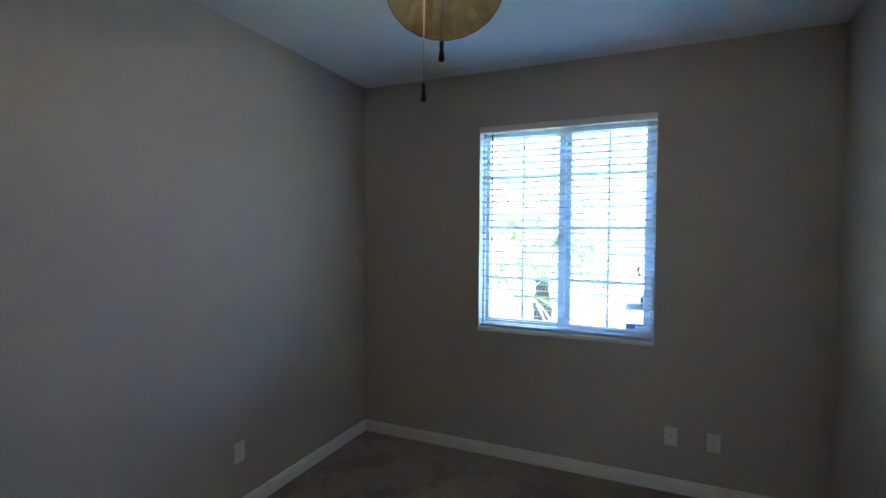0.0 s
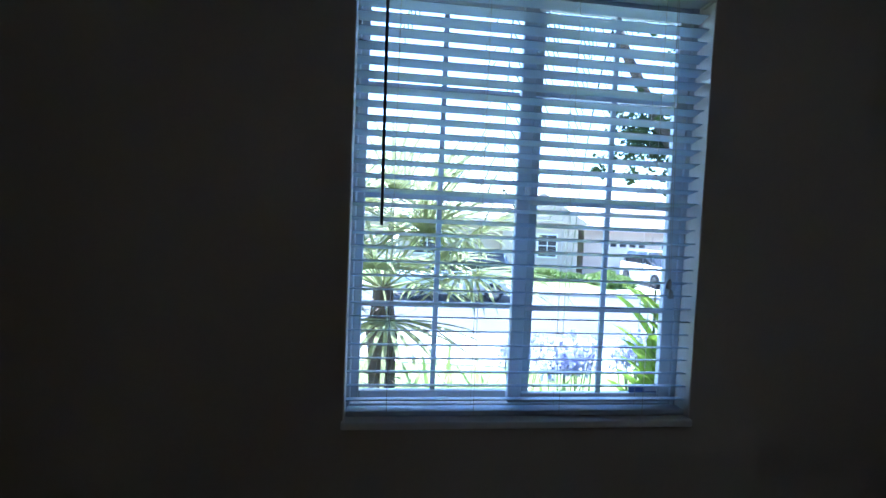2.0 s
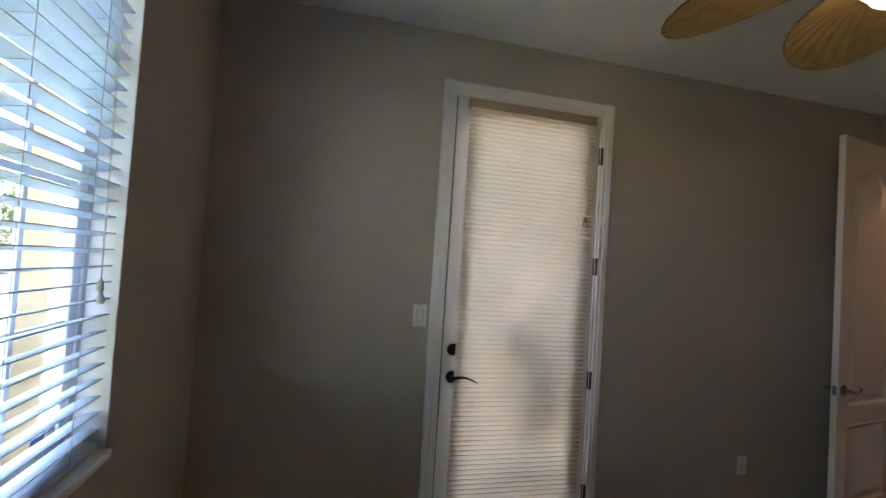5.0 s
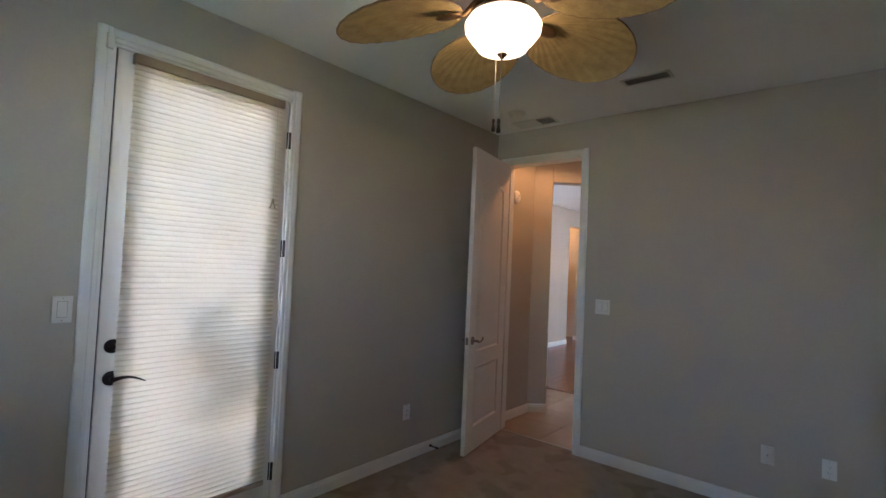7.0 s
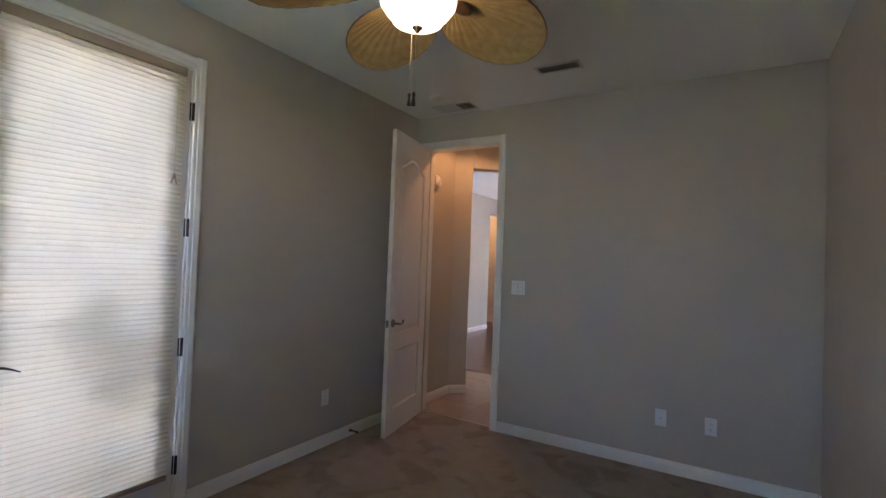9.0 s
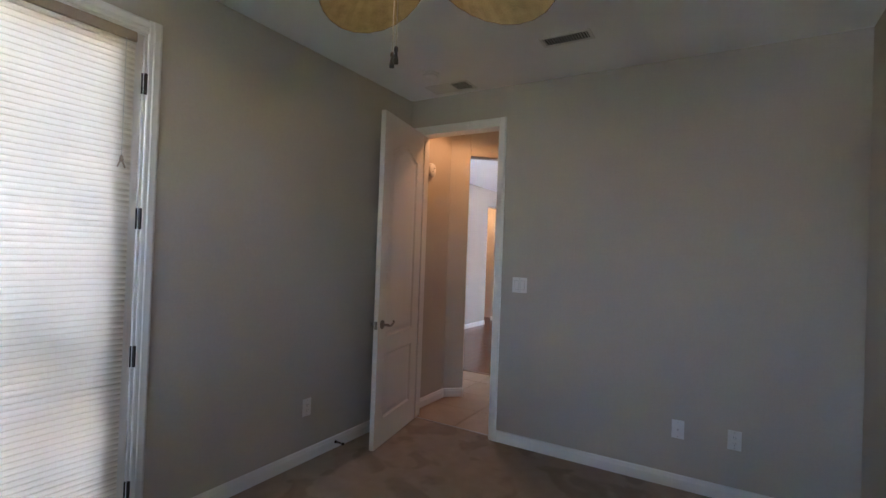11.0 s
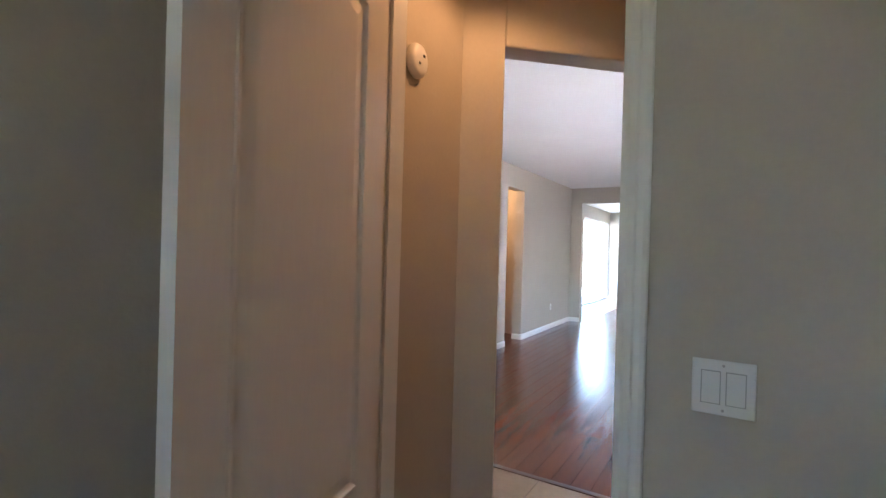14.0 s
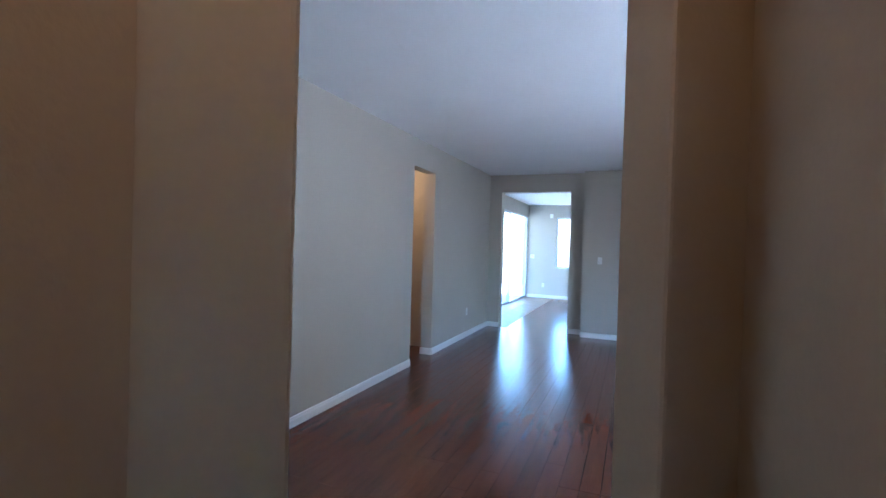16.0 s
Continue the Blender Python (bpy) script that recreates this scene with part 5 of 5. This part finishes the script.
# houses
def window_part(parent, x, y, z, w, h, grid=True):
    bm = boxes((x - 0.07, y - 0.05, z - 0.07, x + w + 0.07, y + 0.02, z), (x - 0.07, y - 0.05, z + h, x + w + 0.07, y + 0.02, z + h + 0.07), (x - 0.07, y - 0.05, z, x, y + 0.02, z + h), (x + w, y - 0.05, z, x + w + 0.07, y + 0.02, z + h))
    f = part("window", bm, M_VINYL, parent)
    part("pane", boxes((x, y - 0.012, z, x + w, y + 0.01, z + h)), M_DARKGLASS, f)
    if grid:
        bm = boxes((x + w / 2 - 0.02, y - 0.03, z, x + w / 2 + 0.02, y - 0.013, z + h), (x, y - 0.032, z + h / 2 - 0.02, x + w, y - 0.0145, z + h / 2 + 0.02))
        part("grid_bar", bm, M_VINYL, f)


def hip_roof(bm, x0, x1, y0, y1, z, rise, eave=0.5, thick=0.18):
    x0, x1, y0, y1 = x0 - eave, x1 + eave, y0 - eave, y1 + eave
    d = (y1 - y0) / 2
    lo = [bm.verts.new(p) for p in ((x0, y0, z), (x1, y0, z), (x1, y1, z), (x0, y1, z))]
    hi = [bm.verts.new(p) for p in ((x0, y0, z + thick), (x1, y0, z + thick), (x1, y1, z + thick), (x0, y1, z + thick))]
    r = [bm.verts.new((x0 + d, (y0 + y1) / 2, z + rise)), bm.verts.new((x1 - d, (y0 + y1) / 2, z + rise))]
    for k in range(4):
        bm.faces.new((lo[k], lo[(k + 1) % 4], hi[(k + 1) % 4], hi[k]))
    bm.faces.new(lo[::-1])
    bm.faces.new((hi[0], hi[1], r[1], r[0]))
    bm.faces.new((hi[1], hi[2], r[1]))
    bm.faces.new((hi[2], hi[3], r[0], r[1]))
    bm.faces.new((hi[3], hi[0], r[0]))


def roof_tiles(parent, x0, x1, y0, z, rise, depth, eave=0.5):
    """Courses of tile on the street slope."""
    bm = bmesh.new()
    n = 14
    for k in range(n):
        u = k / n
        yy, zz = y0 - eave + (depth / 2 + eave) * u, z + 0.18 + (rise - 0.18) * u
        ins = (depth / 2 + eave) * u
        box(bm, x0 - eave + ins, yy, zz + 0.005, x1 + eave - ins, yy + 0.22, zz + 0.06)
    part("tile_courses", bm, M_ROOF, parent)


def garage_door(parent, x0, x1, y, z, h, panes):
    bm = bmesh.new()
    for k in range(4):
        box(bm, x0, y - 0.03, z + k * h / 4 + 0.01, x1, y + 0.02, z + (k + 1) * h / 4 - 0.01)
    gd = part("garage_door", bm, M_GARAGE, parent)
    w = (x1 - x0) / panes
    for k in range(panes):
        part("pane", boxes((x0 + w * k + w * 0.18, y - 0.042, z + h * 0.80, x0 + w * (k + 1) - w * 0.18, y - 0.031, z + h * 0.93)), M_DARKGLASS, gd)


HZ = ground_z(0, 30) + 0.13
h1 = thing("house", "single-storey stucco house with garage doors and a pale tile roof", "house", SITE @ pose(0, 0, HZ))
part("wall", boxes((11.3, 31.0, -0.3, 24.6, 41, 2.75)), M_HOUSE, h1)
bm = bmesh.new()
hip_roof(bm, 11.3, 24.6, 31.0, 41, 2.60, 3.0)
part("roof", bm, M_ROOF, h1)
roof_tiles(h1, 11.3, 24.6, 31.0, 2.60, 3.0, 10)
garage_door(h1, 12.8, 15.1, 31.0, 0.0, 2.1, 4)
garage_door(h1, 15.9, 20.4, 31.0, 0.0, 2.1, 8)
h2 = thing("house", "grey stucco house with a gable and gridded window across the street", "house", SITE @ pose(0, 0, HZ))
part("wall", boxes((-5.0, 30.0, -0.3, 10.4, 40, 3.0)), M_HOUSE, h2)
bm = bmesh.new()
hip_roof(bm, -5.0, 10.4, 30.0, 40, 2.85, 2.7)
part("roof", bm, M_ROOF, h2)
roof_tiles(h2, -5.0, 10.4, 30.0, 2.85, 2.7, 10)
bm = boxes((6.1, 28.6, -0.3, 10.3, 30.0, 3.0))
v = [bm.verts.new(p) for p in ((5.6, 28.2, 2.9), (10.8, 28.2, 2.9), (8.2, 28.2, 4.6), (5.6, 34, 2.9), (10.8, 34, 2.9), (8.2, 34, 4.6))]
for f in ((0, 1, 2), (0, 2, 5, 3), (1, 4, 5, 2), (3, 5, 4), (0, 3, 4, 1)):
    bm.faces.new([v[k] for k in f])
part("gable_wing", bm, M_HOUSE, h2)
window_part(h2, 8.1, 28.6, 1.05, 1.0, 1.2)
window_part(h2, 1.0, 30.0, 0.9, 1.6, 1.4)
h3 = thing("house", "tan stucco house with a pale roof further along the street", "house", SITE @ pose(0, 0, HZ))
part("wall", boxes((27.5, 30.0, -0.3, 44, 40, 2.9)), M_HOUSE2, h3)
bm = bmesh.new()
hip_roof(bm, 27.5, 44, 30.0, 40, 2.8, 2.6)
part("roof", bm, M_ROOF, h3)
window_part(h3, 29.5, 30.0, 0.9, 1.8, 1.3)
garage_door(h3, 34, 38.8, 30.0, 0.0, 2.2, 6)


def far_tree(x, y, h, w, seed, label):
    g = random.Random(seed)
    t = thing("garden_tree", label, "tree", pose(x, y, HZ), group="far trees")
    bm = bmesh.new()
    tube(bm, [(0, 0, -0.2), (0.05, 0, h * 0.4), (0, 0.1, h * 0.75)], [0.16, 0.12, 0.05], 8)
    for k in range(5):
        a = k * 1.3
        tube(bm, [(0.02, 0, h * (0.35 + 0.06 * k)), (math.cos(a) * w * 0.4, math.sin(a) * w * 0.4, h * (0.55 + 0.07 * k))], [0.05, 0.02], 5)
    part("trunk", bm, M_BARK, t)
    bm = bmesh.new()
    leaf_cloud(bm, (0, 0, h * 0.68), (w, w, h * 0.42), 2600, 0.22, g)
    part("crown", bm, M_TREELEAF, t)


far_tree(26.0, 33.0, 5.2, 1.5, 31, "dark green tree beside a house across the street")
far_tree(24.8, 44.0, 6.5, 1.6, 32, "slender tree behind the roofs")
far_tree(30.0, 26.0, 4.6, 1.3, 33, "green garden tree across the street")
far_tree(23.5, 27.2, 5.4, 1.5, 36, "dark green tree beside the driveway across the street")
far_tree(26.0, 21.8, 5.2, 1.9, 37, "leafy green tree along the far pavement")
far_tree(32.5, 21.0, 5.8, 2.1, 38, "leafy green tree further along the street")
far_tree(17.0, 8.5, 4.2, 1.6, 34, "leafy tree on the near side of the street")


# parked cars
def car(name, label, m, paint, L, W, H, profile, cabin):
    """A car: lofted body along x, glasshouse, wheels with rims, lamps."""
    t = thing(name, label, "car", m)
    def loft(rows, inset):
        bm = bmesh.new()
        rings = []
        for x, z0, z1, w in rows:
            w2 = w / 2
            rings.append([bm.verts.new(p) for p in ((x, -w2, z0), (x, -w2, z0 + (z1 - z0) * 0.55), (x, -w2 * inset, z1), (x, w2 * inset, z1), (x, w2, z0 + (z1 - z0) * 0.55), (x, w2, z0))])
        for a, b in zip(rings, rings[1:]):
            for k in range(6):
                bm.faces.new((a[k], a[(k + 1) % 6], b[(k + 1) % 6], b[k]))
        bm.faces.new(rings[0])
        bm.faces.new(rings[-1][::-1])
        return bm
    bm = loft(profile, 0.93)
    bevel(bm, 0.03, 2, 25)
    body = part("body", bm, paint, t, smooth=True)
    bm = loft(cabin, 0.8)
    part("glasshouse", bm, M_DARKGLASS, t)
    x0, x1 = cabin[1][0], cabin[-2][0]
    bm = boxes((x0 - 0.02, -W * 0.385, H - 0.05, x1 + 0.02, W * 0.385, H + 0.012))
    for xx in (cabin[1][0], (x0 + x1) / 2, cabin[-2][0]):
        for s in (-1, 1):
            tube(bm, [(xx, s * W * 0.46, cabin[1][1]), (xx, s * W * 0.385, H - 0.02)], 0.03, 6)
    part("roof", bm, paint, body)
    r = 0.34
    for x in (L * 0.31, -L * 0.30):
        for s in (-1, 1):
            bm = bmesh.new()
            lathe(bm, [(r * 0.62, -0.11), (r * 0.95, -0.11), (r, -0.08), (r, 0.08), (r * 0.95, 0.11), (r * 0.62, 0.11)], Matrix.Translation((x, s * (W / 2 - 0.08), r)) @ pose(0, 0, 0, 90, 0, 0), 24)
            wh = part("wheel", bm, M_TYRE, t)
            bm = bmesh.new()
            lathe(bm, [(r * 0.6, -0.118), (r * 0.62, -0.09), (r * 0.62, 0.09), (r * 0.6, 0.118)], Matrix.Translation((x, s * (W / 2 - 0.08), r)) @ pose(0, 0, 0, 90, 0, 0), 10)
            part("rim", bm, M_RIM, wh)
    for s in (-1, 1):
        part("headlight", boxes((L / 2 - 0.10, s * W * 0.40 - 0.16, 0.70, L / 2 - 0.005, s * W * 0.40 + 0.16, 0.82)), M_LENS, t)
        part("tail_light", boxes((-L / 2 + 0.003, s * W * 0.43 - 0.08, 0.72, -L / 2 + 0.08, s * W * 0.43 + 0.08, 0.98)), M_RED, t)
    part("grille", boxes((L / 2 - 0.06, -W * 0.30, 0.38, L / 2 + 0.004, W * 0.30, 0.62)), M_RUBBER, t)
    return t


def suv(name, label, m, paint, H=1.68):
    L, W = 4.6, 1.86
    prof = [(-L / 2, 0.35, 0.95, 1.6), (-L / 2 + 0.12, 0.26, 1.05, 1.82), (-0.9, 0.24, 1.06, 1.86), (0.7, 0.24, 1.04, 1.86), (1.2, 0.24, 1.0, 1.84), (L / 2 - 0.2, 0.26, 0.88, 1.74), (L / 2, 0.36, 0.72, 1.5)]
    cab = [(-L / 2 + 0.15, 1.02, 1.06, 1.55), (-L / 2 + 0.55, 1.0, H - 0.03, 1.7), (-0.2, 1.0, H, 1.72), (0.35, 1.0, H - 0.05, 1.7), (1.15, 0.98, 1.02, 1.6)]
    return car(name, label, m, paint, L, W, H, prof, cab)


def sedan(name, label, m, paint):
    L, W, H = 4.7, 1.82, 1.44
    prof = [(-L / 2, 0.36, 0.86, 1.55), (-L / 2 + 0.15, 0.24, 0.98, 1.76), (-1.0, 0.2, 0.95, 1.82), (0.6, 0.2, 0.92, 1.82), (1.2, 0.22, 0.88, 1.8), (L / 2 - 0.2, 0.24, 0.74, 1.7), (L / 2, 0.34, 0.6, 1.4)]
    cab = [(-1.75, 0.9, 0.96, 1.45), (-0.85, 0.9, H - 0.03, 1.5), (-0.2, 0.9, H, 1.52), (0.3, 0.9, H - 0.05, 1.5), (1.2, 0.86, 0.9, 1.5)]
    return car(name, label, m, paint, L, W, H, prof, cab)


suv("suv", "white sport utility car parked on the driveway", pose(12.7, 24.6, HZ, 0, 0, -92), M_CARWHITE)
sedan("sedan", "dark sedan parked on the driveway", pose(16.5, 24.9, HZ, 0, 0, -97), M_CARDARK)
suv("suv", "silver sport utility car parked at the far kerb", pose(1.75, 19.9, GZ0 + 0.012, 0, 0, 180), M_CARSILVER, 1.78)


# planks, tiles
def plank_mesh(name, w, length, h=0.014, b=0.0018):
    """One bevelled board or tile with its top at z = 0, corner at the origin."""
    co = [(0, 0, -h), (w, 0, -h), (w, length, -h), (0, length, -h), (0, 0, -b), (w, 0, -b), (w, length, -b), (0, length, -b), (b, b, 0), (w - b, b, 0), (w - b, length - b, 0), (b, length - b, 0)]
    fa = [(4, 5, 9, 8), (5, 6, 10, 9), (6, 7, 11, 10), (7, 4, 8, 11), (8, 9, 10, 11), (0, 1, 5, 4), (1, 2, 6, 5), (2, 3, 7, 6), (3, 0, 4, 7)]
    me = bpy.data.meshes.new(name)
    me.from_pydata(co, [], fa)
    return me


rng = random.Random(5)
wood = thing("floor_living", "dark reddish hand-scraped wood plank floor", "floor", kind="structure")
PWID = 0.127
lengths = [0.9, 1.2, 1.5]
meshes = {}
for L in lengths:
    meshes[L] = plank_mesh("plank", PWID - 0.0012, L - 0.0015)
    meshes[L].materials.append(M_PLANK)
far = bmesh.new()
def lay(x, y, L, single):
    if single:
        o = new("plank", meshes[L])
        o.parent = wood
        o.matrix_basis = pose(x, y, rng.uniform(-0.0006, 0.0))
    else:
        box(far, x, y, -0.013, x + PWID - 0.0012, y + L - 0.0015, 0.0)
x = LX0
count = 0
while x < LX1 - 0.02:
    y = -2.020
    L = rng.choice(lengths)
    y0 = y - L
    while y0 > -14.6:
        near = 0.0 < x < LX1 and y0 > -9.0
        if near and count < 300:
            lay(x, y0, L, True)
            count += 1
        elif y0 > -9.2 or x < 2.72:
            lay(x, y0, L, False)
        L = rng.choice(lengths)
        y0 -= L
    x += PWID
rest = part("planks_far", far, M_PLANK, wood)
rest["kind"] = "stuff"
bm = boxes((0.2, -2.023, -0.012, LX1, -1.981, 0.006))
bevel(bm, 0.004, 2)
setting("threshold_strip", bm, M_WOODTRIM, "dark wood transition strip between tile and planks", "threshold")
setting("wood_fill", boxes((2.6, -1.981, -0.013, LX1, LY1, -0.001), (2.70, -9.05, -0.0135, LX1, -7.4, -0.002), (LX1, AY0 - 0.4, -0.013, LX1 + 1.25, AY1 + 0.6, -0.001)), M_PLANK, "dark wood floor", "floor")

TS = 0.455
tile_me = plank_mesh("tile", TS - 0.003, TS - 0.003, 0.012, 0.001)
tile_me.materials.append(M_TILE)
tf = thing("hall_tiles", "square beige ceramic floor tiles in the hall", "floor", kind="structure")
y = YS - 0.075 - TS
while y > -2.005 - TS:
    for kx in range(-1, 6):
        xx = 0.30 + kx * TS
        if y < -1.981 - 1e-6:
            bm = boxes((xx, -1.979, -0.012, xx + TS - 0.005, y + TS - 0.005, -0.001))
            if y + TS - 0.005 > -1.975:
                part("tile", bm, M_TILE, tf)
            else:
                bm.free()
        else:
            o = new("tile", tile_me)
            o.parent = tf
            o.matrix_basis = pose(xx, y, -0.001)
    y -= TS
ft = thing("far_tiles", "pale tiles of the far room beside the slider", "floor", kind="structure")
for kx in range(2):
    for ky in range(12):
        o = new("tile", tile_me)
        o.parent = ft
        o.matrix_basis = pose(2.76 + kx * TS, -8.99 - (ky + 1) * TS, 0.001)
setting("carpet_edge", boxes((DX0 + 0.018, YS - 0.075, -0.012, DX1 - 0.018, YS - 0.058, 0.003)), M_STEEL, "thin metal strip where carpet meets tile", "threshold")
